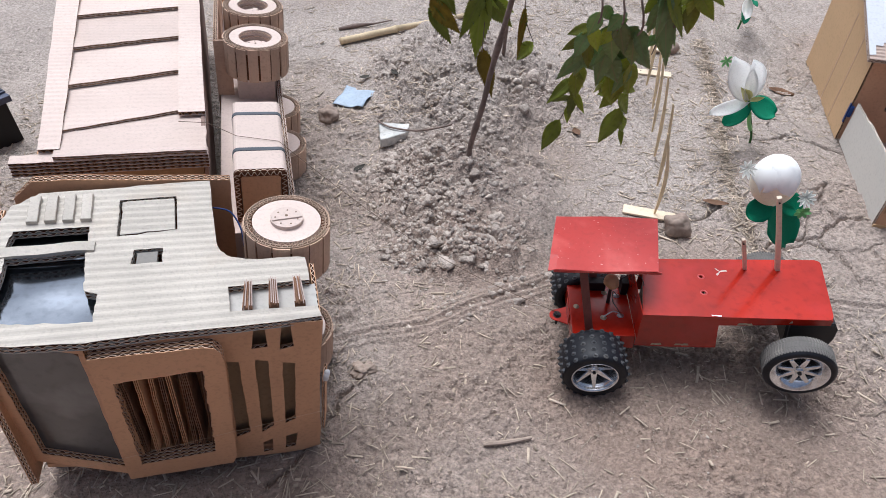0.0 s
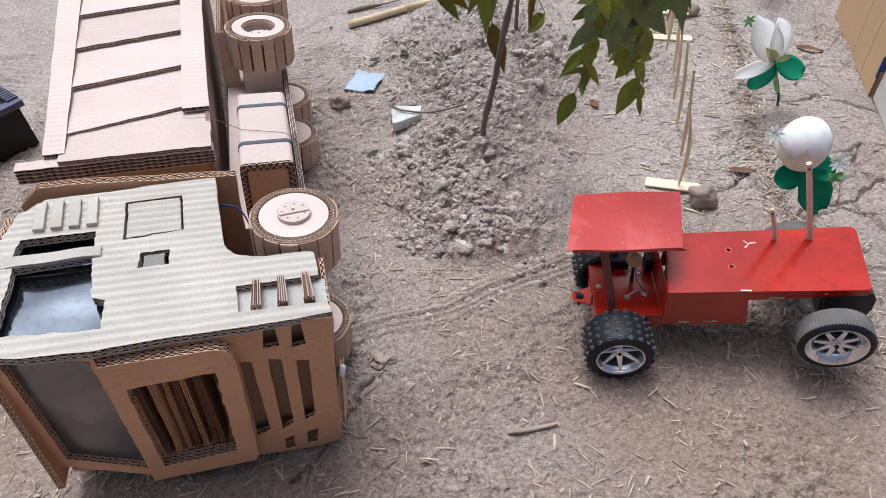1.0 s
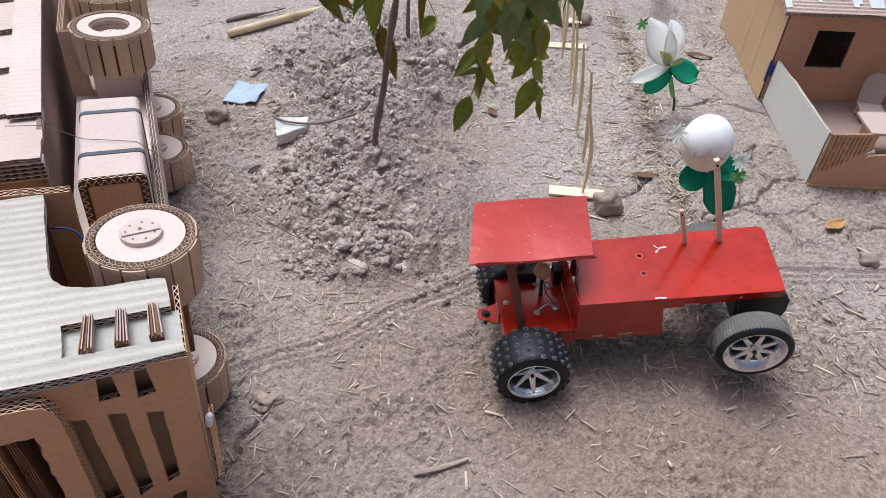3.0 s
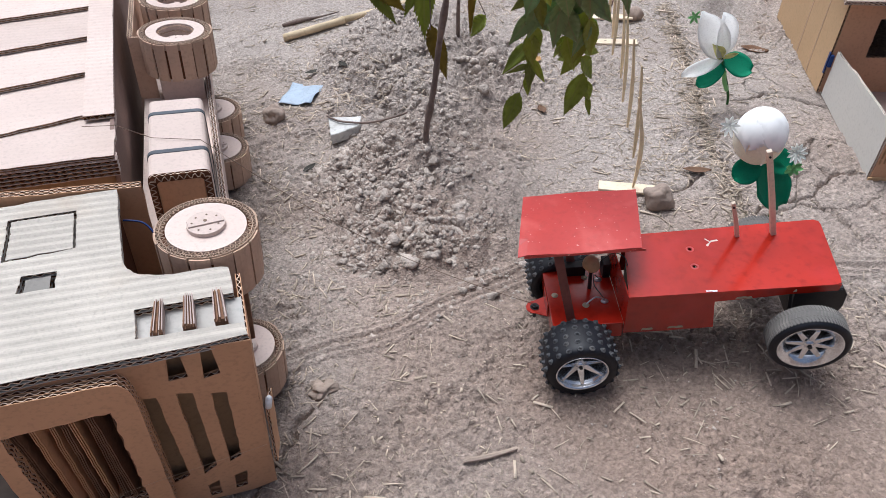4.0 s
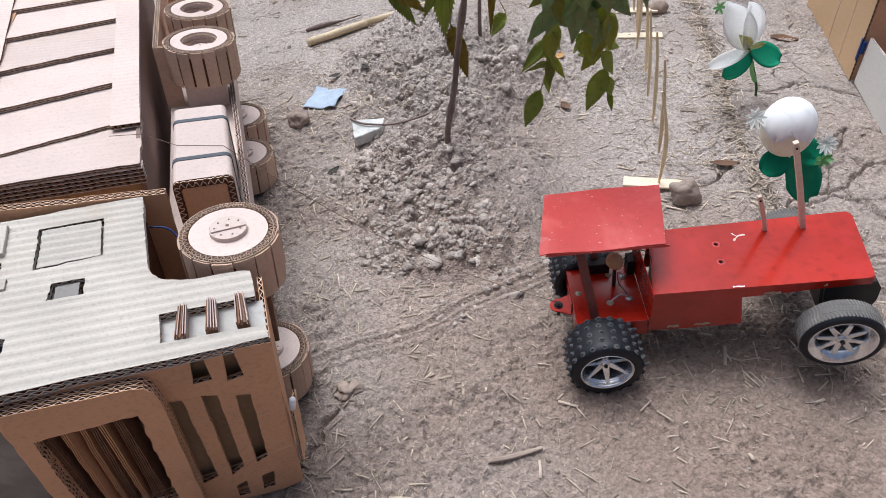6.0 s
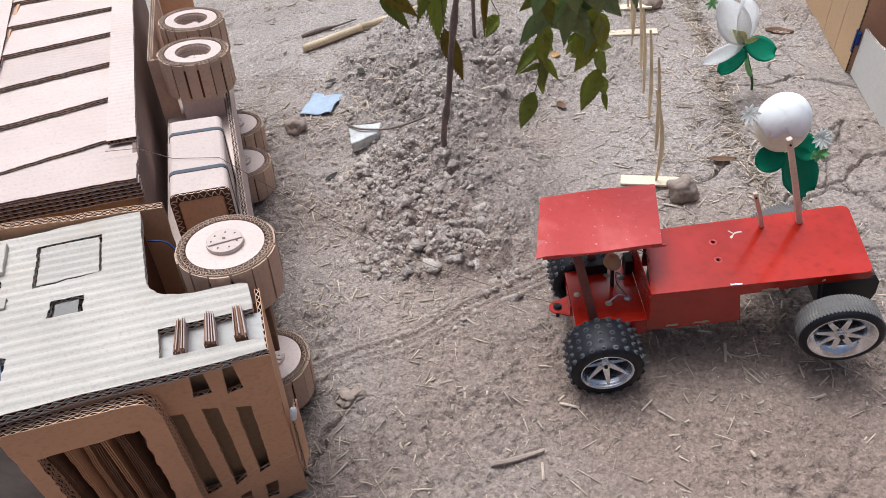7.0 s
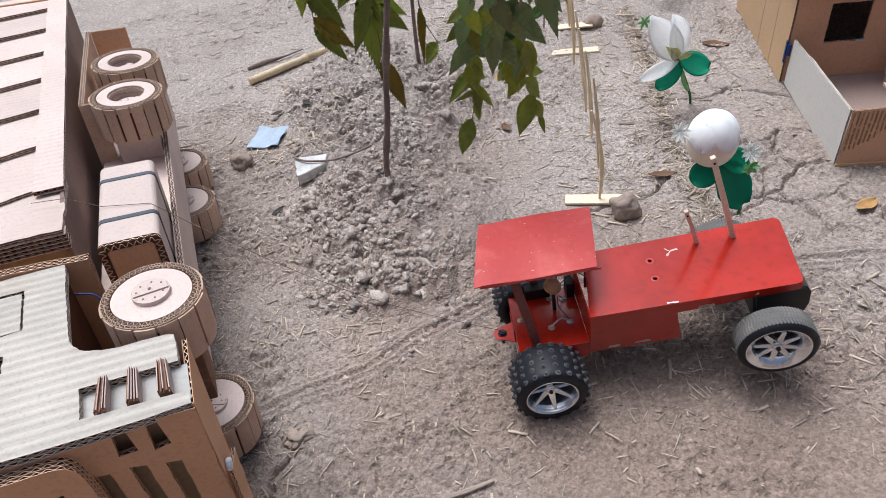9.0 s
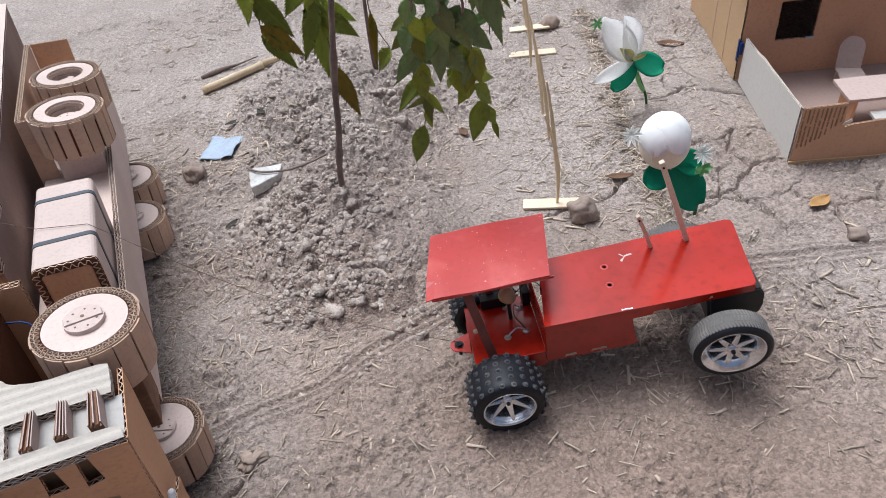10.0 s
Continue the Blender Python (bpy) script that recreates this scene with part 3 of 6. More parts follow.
strip.verts.ensure_lookup_table()
for k in range(12):
    for j in range(4):
        strip.faces.new([strip.verts[i] for i in (4 * k + j, 4 * k + (j + 1) % 4, 4 * k + 4 + (j + 1) % 4, 4 * k + 4 + j)])
part("window_divider", strip, KRAFT_WHITE, truck, "curled torn cardboard strip")
for k in range(4):
    x = -0.3185 + 0.0187 * k
    bm = prism(rough_poly([(x, 0.1545), (x + 0.0115, 0.1545), (x + 0.0075, 0.204), (x - 0.004, 0.202)], 0.008, 0.0005, 10 + k), 0.2965, 0.3015 + 0.0005 * (k % 2))
    bmesh.ops.bevel(bm, geom=[e for e in bm.edges if abs(e.verts[0].co.z - e.verts[1].co.z) < 1e-5], offset=0.0006, segments=1, affect="EDGES")
    part("vent_strip", bm, KRAFT_WHITE, truck)
part("lamp_tray", box(-0.101, -0.0075, -0.0115, 0.034, 0.2846, 0.2862), BOARD_GREY, truck, "pale recessed headlight tray")


def flap(seed):
    """A folded piece of corrugated card on its long edge, the liners standing proud of the flutes."""
    rnd = random.Random(seed)
    out, x, tall = [(-0.0052, 0.0)], -0.0052, 0.017
    for k in range(5):
        w = 0.001 + rnd.uniform(0, 0.0003)
        h = tall + rnd.uniform(-0.0035, 0.0012)
        out += [(x, h), (x + w, h)]
        if k < 4:
            out += [(x + w, h - 0.0035), (x + w + 0.0013, h - 0.0035)]
        x += w + 0.0013
    out.append((out[-1][0], 0.0))
    bm = prism(out[::-1], -0.02, 0.02)
    for f in bm.faces:
        # groove faces get the dark slot, their shade painted in
        f.material_index = 1 if abs(f.normal.z) > 0.5 else (2 if tall - 0.006 < f.calc_center_median().y < tall - 0.0013 else 0)
    bm.transform(Matrix(((1, 0, 0, 0), (0, 0, 1, 0), (0, 1, 0, 0), (0, 0, 0, 1))))
    bmesh.ops.recalc_face_normals(bm, faces=bm.faces[:])
    for v in bm.verts:
        v.co.x *= 1 - 0.25 * (v.co.y + 0.02) / 0.04
    return bm


for k, x in enumerate((-0.081, -0.054, -0.027)):
    ob = part("headlight_flap", flap(31 + k), [MAUVE_CARD, SHADE_BROWN, SHADE_BROWN], truck, "folded corrugated card flap")
    ob.matrix_basis = pose(x, 0.012 + 0.001 * k, 0.2862, 0, 3 - 3 * k, -3 + 2 * k)

# cab front, bumper slots, grille
TO_FRONT = Matrix(((1, 0, 0, 0), (0, 0, 1, 0), (0, 1, 0, 0), (0, 0, 0, 1)))  # (x, z) drawings become upright boards, depth along y


def upright(bm, y, lean=0.0):
    bm.transform(Matrix.Translation((0, y, 0)) @ pose(0, 0, 0, lean, 0, 0) @ TO_FRONT)
    bmesh.ops.reverse_faces(bm, faces=bm.faces[:])
    return bm


slots = [[(-0.1085, 0.232), (-0.0955, 0.2295), (-0.0925, 0.066), (-0.1094, 0.0575)], [(-0.0784, 0.23), (-0.064, 0.2255), (-0.063, 0.074), (-0.0777, 0.061)],
         [(-0.049, 0.2195), (-0.0345, 0.2155), (-0.0354, 0.085), (-0.0484, 0.0765)], [(-0.0786, 0.032), (-0.0652, 0.039), (-0.066, 0.0045), (-0.078, 0.0035)],
         [(-0.0487, 0.042), (-0.0331, 0.047), (-0.0362, 0.01), (-0.05, 0.008)], [(-0.221, 0.043), (-0.136, 0.05), (-0.1325, 0.236), (-0.221, 0.229)]]
front_outline = [(-0.236, 0.0), (-0.108, -0.002), (-0.05, -0.006), (-0.028, -0.005), (-0.0028, 0.004), (-0.0065, 0.19), (-0.0045, 0.292), (-0.0388, 0.292), (-0.0358, 0.249), (-0.051, 0.2455), (-0.0475, 0.292), (-0.0655, 0.2915), (-0.0635, 0.253), (-0.0804, 0.2515), (-0.0765, 0.2905), (-0.236, 0.2855)]
LEAN = 6.5
part("bumper", upright(fluted(rough_poly(front_outline, 0.02, 0.0006, 41), 0, 0.0055, [rough_poly(s, 0.009, 0.0006, 42 + i) for i, s in enumerate(slots)]), 0.006, LEAN), BROWN, truck, "slotted brown cardboard bumper")
part("bumper_backing", upright(prism(rect(-0.124, -0.012, 0.012, 0.284), 0, 0.004), 0.0215, LEAN), OLIVE_CARD, truck, "grey-brown inner board")
grille_outline = [(-0.243, 0.006), (-0.117, 0.012), (-0.112, 0.03), (-0.1085, 0.252), (-0.111, 0.268), (-0.117, 0.278), (-0.128, 0.281), (-0.235, 0.279)]
grille_hole = rough_poly([(-0.224, 0.042), (-0.136, 0.05), (-0.1315, 0.239), (-0.2205, 0.2315)], 0.006, 0.0013, 51)
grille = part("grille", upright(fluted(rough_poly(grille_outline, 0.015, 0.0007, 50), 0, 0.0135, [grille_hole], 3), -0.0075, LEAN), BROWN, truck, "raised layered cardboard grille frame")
for k in range(8):
    rnd = random.Random(60 + k)
    x = -0.2165 + 0.0112 * k
    bm = fluted(rough_poly(rect(0.0, 0.04, 0.044, 0.234), 0.01, 0.0012, 70 + k), -0.0024, 0.0024, (), 2, None, False)
    bm.transform(Matrix(((0, 0, 1, 0), (1, 0, 0, 0), (0, 1, 0, 0), (0, 0, 0, 1))))
    # most slats take the darker copy, for the shade between them
    ob = part("grille_slat", bm, [KRAFT if k in (1, 2, 4) else SHADE_BROWN, FLUTE, SHADE_CORE], grille)
    ob.matrix_basis = pose(x, 0.006 + rnd.uniform(-0.003, 0.005), 0, LEAN + rnd.uniform(-1, 1), rnd.uniform(-1.6, 1.6), rnd.uniform(-9, 6))
part("bumper_end", fluted([(0.012, 0.004), (0.07, 0.004), (0.07, 0.285), (-0.02, 0.285)], -0.0025, 0.0025), BROWN, truck).matrix_basis = Matrix(((0, 0, 1, -0.008), (1, 0, 0, 0), (0, 1, 0, 0), (0, 0, 0, 1)))
bm = fluted(rough_poly(rect(-0.006, 0.022, 0.05, 0.15), 0.008, 0.0015, 81), -0.002, 0.002)
part("torn_flap", bm, BROWN, truck, "torn layered card edge").matrix_basis = Matrix(((0.2, 0, 0.98, 0.001), (0.98, 0, -0.2, 0.006), (0, 1, 0, 0), (0, 0, 0, 1)))
bm = tube([(0, 0, 0), (0, 0, 0.013)], 0.0036, 12)
bmesh.ops.create_uvsphere(bm, u_segments=12, v_segments=8, radius=0.0036, matrix=Matrix.Translation((0, 0, 0.013)))
part("indicator_lamp", bm, WHITE_PLASTIC, truck, "small white indicator bulb", True).matrix_basis = pose(0.001, -0.009, 0.166, 0, 8, 0)

# windscreen, set back at a slant
slant = Matrix.Translation((-0.239, 0.0, 0)) @ pose(0, 0, 0, LEAN * 0.6, 0, -14)
screen_hole = rough_poly([(-0.103, 0.042), (-0.008, 0.024), (-0.006, 0.262), (-0.1, 0.27)], 0.01, 0.0008, 91)
bm = upright(fluted(rough_poly([(-0.118, 0.022), (0.0, 0.004), (0.0, 0.2845), (-0.118, 0.2845)], 0.015, 0.0006, 90), 0, 0.009, [screen_hole], 2), 0.0)
bm.transform(slant)
part("windscreen_frame", bm, BROWN, truck)
bm = upright(prism(rect(-0.11, -0.002, 0.012, 0.28), 0.0, 0.0012), 0.0085)
bm.transform(slant)
part("windscreen", bm, WINDSHIELD, truck, "blotchy grey plastic windscreen")
part("roof", fluted(rect(0.008, 0.2, 0.0, 0.285), -0.004, 0.004, (), 2), BROWN, truck).matrix_basis = Matrix(((0, 0, 1, -0.356), (1, 0, 0, 0), (0, 1, 0, 0), (0, 0, 0, 1)))

# cab back, floor and lower side
part("cab_back", upright(fluted(rough_poly([(-0.35, 0.0), (-0.1, 0.0), (-0.098, 0.296), (-0.29, 0.305), (-0.325, 0.304), (-0.35, 0.28)], 0.015, 0.001, 95), 0, 0.011, (), 2), 0.2285), BROWN, truck)
part("cab_lower_side", prism([(-0.01, 0.014), (-0.012, 0.037)] + arch + [(-0.123, 0.225), (-0.316, 0.213), (-0.341, 0.188), (-0.345, 0.03), (-0.24, 0.014)], 0.0, 0.008), KRAFT, truck)
# near-black floor and arch liner: the wheel arch's shade is painted into them
part("cab_floor", box(-0.131, -0.1265, 0.095, 0.226, 0.002, 0.285, 0.0005), SHADE_CORE, truck)
# added board that keeps side light out of the wheel arch
part("inner_fender", box(-0.034, -0.03, 0.085, 0.222, 0.01, 0.236, 0.0005), SHADE_BROWN, truck)
part("wheel_arch_liner", box(-0.126, -0.02, 0.0735, 0.078, 0.01, 0.285), SHADE_CORE, truck)
bm = tube(smooth_path([(-0.121, 0.205, 0.27), (-0.1, 0.2, 0.266), (-0.088, 0.185, 0.25), (-0.085, 0.17, 0.23)]), 0.0011, 6)
part("wire", bm, BLUE_WIRE, truck, "thin blue wire", True)

# trailer
trailer = Matrix.Translation((-0.126, 0.2935, 0)) @ pose(0, 0, 0, 0, 0, 2.5)


def on_trailer(bm):
    bm.transform(trailer)
    return bm


TRAILER_END = 0.95
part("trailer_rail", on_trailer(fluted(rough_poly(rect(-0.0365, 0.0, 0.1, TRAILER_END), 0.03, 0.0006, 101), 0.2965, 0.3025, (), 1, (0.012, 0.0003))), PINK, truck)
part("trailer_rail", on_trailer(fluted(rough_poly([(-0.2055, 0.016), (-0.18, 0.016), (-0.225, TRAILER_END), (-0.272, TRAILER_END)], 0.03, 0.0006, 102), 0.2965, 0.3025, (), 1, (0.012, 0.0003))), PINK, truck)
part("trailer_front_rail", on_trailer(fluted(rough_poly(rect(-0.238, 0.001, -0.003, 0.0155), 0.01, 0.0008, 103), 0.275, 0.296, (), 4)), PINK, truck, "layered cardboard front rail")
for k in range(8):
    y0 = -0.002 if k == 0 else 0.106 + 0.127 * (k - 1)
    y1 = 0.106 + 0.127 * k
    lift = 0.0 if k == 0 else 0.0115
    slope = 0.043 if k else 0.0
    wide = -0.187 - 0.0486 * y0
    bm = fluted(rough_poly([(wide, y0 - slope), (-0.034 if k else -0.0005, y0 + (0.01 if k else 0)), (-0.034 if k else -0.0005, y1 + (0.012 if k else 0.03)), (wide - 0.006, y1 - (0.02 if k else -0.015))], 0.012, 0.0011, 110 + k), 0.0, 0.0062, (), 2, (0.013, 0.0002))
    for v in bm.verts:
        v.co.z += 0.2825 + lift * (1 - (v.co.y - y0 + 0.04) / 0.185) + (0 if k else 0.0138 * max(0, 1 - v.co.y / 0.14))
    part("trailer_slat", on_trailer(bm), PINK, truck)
part("trailer_side", on_trailer(box(-0.0065, -0.0012, 0.004, TRAILER_END, 0.01, 0.2955, 0.0004)), SHADED_MAUVE, truck)
part("trailer_side", on_trailer(box(-0.208, -0.2028, 0.016, TRAILER_END, 0.01, 0.296, 0.0004)), KRAFT, truck)
bm = upright(fluted(rect(-0.2, -0.008, 0.01, 0.2805), 0, 0.005), 0.012)
part("trailer_front", on_trailer(bm), [OLIVE_CARD, RIM_FLUTE, SHADE_CORE], truck)
part("trailer_back", on_trailer(box(-0.2, -0.007, TRAILER_END - 0.006, TRAILER_END, 0.01, 0.296)), KRAFT, truck)
part("trailer_lower_side", on_trailer(box(-0.2, -0.007, 0.02, TRAILER_END - 0.01, 0.012, 0.018)), KRAFT, truck)

# chassis with layered rail, fuel tank
part("chassis", box(-0.118, -0.02, 0.24, 0.98, 0.1, 0.196, 0.001), KRAFT_PINK, truck)
part("chassis_rail", fluted(rough_poly(rect(0.2, 0.98, 0.085, 0.215), 0.03, 0.0008, 131), -0.004, 0.004, (), 2), [KRAFT_PINK, RIM_FLUTE, SHADE_CORE], truck).matrix_basis = Matrix(((0, 0, 1, -0.0145), (1, 0, 0, 0), (0, 1, 0, 0), (0, 0, 0, 1)))
tank_section = [(-0.094, 0.198), (-0.0225, 0.198)] + circle(0.008, 5, -0.0305, 0.278, 0, math.pi / 2, True) + circle(0.008, 5, -0.086, 0.278, math.pi / 2, math.pi, True)
bm = prism(tank_section, 0.2665, 0.449)
bm.transform(TO_FRONT)
bmesh.ops.reverse_faces(bm, faces=bm.faces[:])
tank = part("fuel_tank", bm, KRAFT_PINK, truck, "pale cardboard fuel tank with two grey straps")
bm = fluted(tank_section, 0.261, 0.2663, [inset(tank_section, 0.0085)])
bm.transform(TO_FRONT)
bmesh.ops.reverse_faces(bm, faces=bm.faces[:])
# dark face paints the shade of the cavity behind the flutes
part("tank_end", bm, [SHADE_CORE, FLUTE, SHADE_CORE], tank)
bm = bmesh.new()
wave_path = inset(tank_section, 0.0042)
pts = [Vector((x, z)) for x, z in wave_path] + [Vector(wave_path[0])]
dist, zig = 0.0, []
for a, b in zip(pts, pts[1:]):
    k = max(int((b - a).length / 0.0022), 1)
    e = (b - a).normalized()
    nn = Vector((e.y, -e.x))
    for i in range(k):
        p = a + (b - a) * i / k + nn * 0.0034 * math.sin(dist / 0.0085 * 2 * math.pi)
        zig.append((p.x, 0.26, p.y))
        dist += (b - a).length / k
part("tank_flute", tube(zig + zig[:1], 0.0007, 5), RIM_FLUTE, tank)
bm = prism(inset(tank_section, 0.0095), 0.262, 0.263)
bm.transform(TO_FRONT)
part("tank_end_panel", bm, KRAFT, tank)
for y in (0.311, 0.409):
    sec = inset(tank_section, -0.0009)
    bm = prism(sec, y, y + 0.0075, [inset(tank_section, 0.0006)])
    bm.transform(TO_FRONT @ Matrix.Identity(4))
    part("strap", bm, STRAP, tank, "grey tape strap")
# wheel guard beside the twin rear wheels
part("wheel_guard", fluted(rect(0.642, 0.975, 0.2, 0.3), -0.004, 0.004, (), 2), [TREAD_CARD, RIM_FLUTE, SHADE_CORE], truck).matrix_basis = Matrix(((0, 0, 1, -0.1185), (1, 0, 0, 0), (0, 1, 0, 0), (0, 0, 0, 1)))
part("wheel_guard_end", upright(fluted(rect(-0.122, -0.094, 0.15, 0.3), 0, 0.0045), 0.6365), [TREAD_CARD, RIM_FLUTE, SHADE_CORE], truck)
part("wheel_guard_end", upright(fluted(rect(-0.114, -0.05, 0.15, 0.297), 0, 0.0045), 0.9765), BROWN, truck)


def wheel(radius, deep, holed, name="wheel", pieces=15, seed=0):
    """A cardboard wheel, its face upwards at z = 0: disc, fluted rim, strips of card for the tread."""
    rnd = random.Random(seed)
    w = new(name)
    inner = radius - 0.0055
    hole = [circle(0.0285, 26)] if holed else []
    body = prism(circle(inner - 0.0062, 40), -deep, -0.0008, hole)
    bm = bmesh.new()
    merge(bm, body, None, 0)
    # dark ring: the rim groove's shade is put into its colour
    merge(bm, prism(circle(radius - 0.003, 40), -deep + 0.001, -0.011, [circle(inner - 0.0061, 40)]), None, 2)
    step = 250
    for r0, amp, turns in ((inner - 0.0028, 0.0022, 44), (inner + 0.0014, 0.0016, 52)):
        zig = [((r0 + amp * math.sin(i * 2 * math.pi / step * turns)) * math.cos(i * 2 * math.pi / step), (r0 + amp * math.sin(i * 2 * math.pi / step * turns)) * math.sin(i * 2 * math.pi / step), -0.0004) for i in range(step)]
        merge(bm, tube(zig + zig[:1], 0.0006, 4), None, 1)
    for r0 in (inner - 0.0004, inner + 0.0034):
        merge(bm, prism(circle(r0 + 0.0004, 60), -0.011, -0.0006, [circle(r0 - 0.0004, 60)]), None, 1)
    if holed:
        for z in (-0.004, -0.012):
            zig = [((0.0265 + 0.0017 * math.sin(i * 2 * math.pi / 96 * 24)) * math.cos(i * 2 * math.pi / 96), (0.0265 + 0.0017 * math.sin(i * 2 * math.pi / 96 * 24)) * math.sin(i * 2 * math.pi / 96), z) for i in range(96)]
            merge(bm, tube(zig + zig[:1], 0.0008, 4), None, 1)
        merge(bm, prism(circle(0.028, 26), -0.0225, -0.0205), None, 0)
    part("disc", bm, [KRAFT_PINK, RIM_FLUTE, SHADE_CORE], w)
    for k in range(pieces):
        a0, a1 = 2 * math.pi * k / pieces + rnd.uniform(0, 0.03), 2 * math.pi * (k + 1) / pieces - rnd.uniform(0.012, 0.045)
        r = radius + rnd.uniform(-0.0008, 0.0008)
        out = circle(r, 4, 0, 0, a0, a1, True) + circle(r - 0.002, 4, 0, 0, a0, a1, True)[::-1]
        part("tread_strip", prism(out, -deep - rnd.uniform(0, 0.002), rnd.uniform(-0.0034, -0.0012)), TREAD_CARD, w)
    zh = -0.0195 if holed else 0.0
    hub = bmesh.new()
    merge(hub, prism(circle(0.0195 if not holed else 0.017, 24, 0.0), zh - 0.001, zh + 0.0042), None, 0)
    merge(hub, box(-0.018, 0.018, -0.0045, 0.0065, zh + 0.0042, zh + 0.006, 0.0006), None, 0)
    part("hub", hub, [KRAFT_PINK, FLUTE], w, "small round hub cap with pen marks")
    dots = bmesh.new()
    for k in range(7):
        a = 2 * math.pi * k / 7 + 0.4
        merge(dots, prism(circle(0.0011, 6, 0.0135 * math.cos(a), 0.0135 * math.sin(a)), zh + 0.0042, zh + 0.0047 + (0.0017 if abs(0.0135 * math.sin(a)) < 0.006 else 0)))
    merge(dots, prism(circle(0.0019, 8, 0, 0.001), zh + 0.006, zh + 0.0066))
    part("pen_mark", dots, THREAD, w)
    return w


def fix_wheel(w, x, y, z, flip=False, turn=0.0):
    w.parent = truck
    w.matrix_basis = pose(x, y, z, 180 if flip else 0, 0, turn)


fix_wheel(wheel(0.0525, 0.062, False, seed=1), -0.0315, 0.13, 0.304, turn=8)
fix_wheel(wheel(0.056, 0.06, True, pieces=17, seed=2), -0.051, 0.648, 0.304, turn=20)
fix_wheel(wheel(0.056, 0.06, True, pieces=17, seed=3), -0.051, 0.79, 0.304, turn=70)
for y, k in ((0.168, 4), (0.668, 5), (0.815, 6)):
    fix_wheel(wheel(0.0525 if k == 4 else 0.056, 0.06, False, seed=k, pieces=16), -0.02, y, 0.072, turn=40 * k)
for x, y in ((-0.051, 0.648), (-0.051, 0.79), (-0.0315, 0.13)):
    part("axle_block", box(x - 0.036, x + 0.03, y - 0.026, y + 0.03, 0.15, 0.2435, 0.001), KRAFT_PINK if y > 0.5 else SHADE_BROWN, truck)


# ---- the red tractor ----
# Its own axes: x forward, y to its left, z up, from where its right rear tyre meets the ground; the front wheels hang
# clear, the body's tilt is fitted to the camera's view.
tractor = thing("toy_tractor", Matrix.Translation((0.449, 0.7073, 0.001)) @ pose(0, 0, 0, 0, 0, -0.43) @ pose(0, 0, 0, 0, -7.62, 0),
                "handmade red metal toy tractor with flat canopy, its front lifted", "toy tractor")
BODY = pose(0, 0, 0, 0, 6.34, 0)


def body(name, bm, material, label="", smooth=False, parent=None):
    """A part of the body, tilted to fit the camera's view."""
    bm.transform(BODY)
    return part(name, bm, material, parent or tractor, label, smooth)


def sheet_box(x0, x1, y0, y1, z0, z1, t=0.0012):
    """Folded sheet metal: a top with skirts at both sides, front and back, open below."""
    bm = bmesh.new()
    merge(bm, box(x0, x1, y0, y1, z1 - t, z1, 0.0005))
    for a in ((x0, x1, y0, y0 + t), (x0, x1, y1 - t, y1), (x0, x0 + t, y0 + t, y1 - t), (x1 - t, x1, y0 + t, y1 - t)):
        merge(bm, box(*a, z0, z1 - t))
    return bm


top = 0.13
SIDE = Matrix(((1, 0, 0, 0), (0, 0, 1, 0), (0, 1, 0, 0), (0, 0, 0, 1)))  # (x, z) drawings become side plates
hood_out = [(0.055, 0.05), (0.31, 0.0495), (0.3165, 0.052), (0.319, 0.058), (0.3385, 0.16), (0.338, 0.1665), (0.332, 0.17), (0.09, 0.164), (0.074, 0.1635)]
holes = [circle(0.0027, 12, 0.1534, 0.1284), circle(0.0027, 12, 0.1501, 0.096)]
bm = prism(hood_out, top - 0.0014, top, holes)
body("hood", bm, RED, "glossy red painted hood")
for x, y in ((0.1534, 0.1284), (0.1501, 0.096)):
    bm = lathe([(0.0025, -0.0006), (0.0034, 0.0005), (0.0046, 0.0004), (0.0054, 0.00015)], 16)
    bm.transform(Matrix.Translation((x, y, top)))
    body("hole_burr", bm, RED_MATT, "paint burr round a drilled hole", True)
skirt = [(0.0555, 0.0625), (0.11, 0.0615), (0.1725, 0.063), (0.1645, 0.112), (0.2, 0.1135), (0.2532, 0.117), (0.3165, 0.118), (0.3165, top - 0.0015), (0.0555, top - 0.0015)]
for y, x_shift in ((0.0498, 0.0), (0.1635, 0.019)):
    bm = prism(rough_poly(skirt, 0.012, 0.0004, 8), 0, 0.0014)
    bm.transform(Matrix.Translation((x_shift, y, 0)) @ SIDE)
    bmesh.ops.recalc_face_normals(bm, faces=bm.faces[:])
    body("hood_side", bm, RED, "red side skirt with chipped lower edge")
body("hood_back", box(0.0555, 0.0569, 0.0515, 0.163, 0.0785, top - 0.0016), RED)
# black plate with a rounded nose under the front of the hood
nose = [(0.262, 0.1165), (0.262, 0.078), (0.3, 0.07), (0.322, 0.0695), (0.3305, 0.074), (0.3335, 0.085), (0.332, 0.106), (0.324, 0.1185)]
bm = prism(nose, 0, 0.106)
bm.transform(Matrix.Translation((0.0, 0.0515, 0)) @ SIDE)
bmesh.ops.recalc_face_normals(bm, faces=bm.faces[:])
bmesh.ops.bevel(bm, geom=[e for e in bm.edges if abs(e.verts[0].co.y - e.verts[1].co.y) < 1e-5], offset=0.0015, segments=2, affect="EDGES")
for v in bm.verts:
    v.co.x += (v.co.y - 0.05) * 0.12
body("nose", bm, DARK_METAL, "black nose plate under the hood")
bm = sheet_box(-0.0355, 0.0553, 0.0535, 0.156, 0.052, 0.0785)
body("deck", bm, RED, "red rear deck with bare solder points")
canopy = bmesh.new()
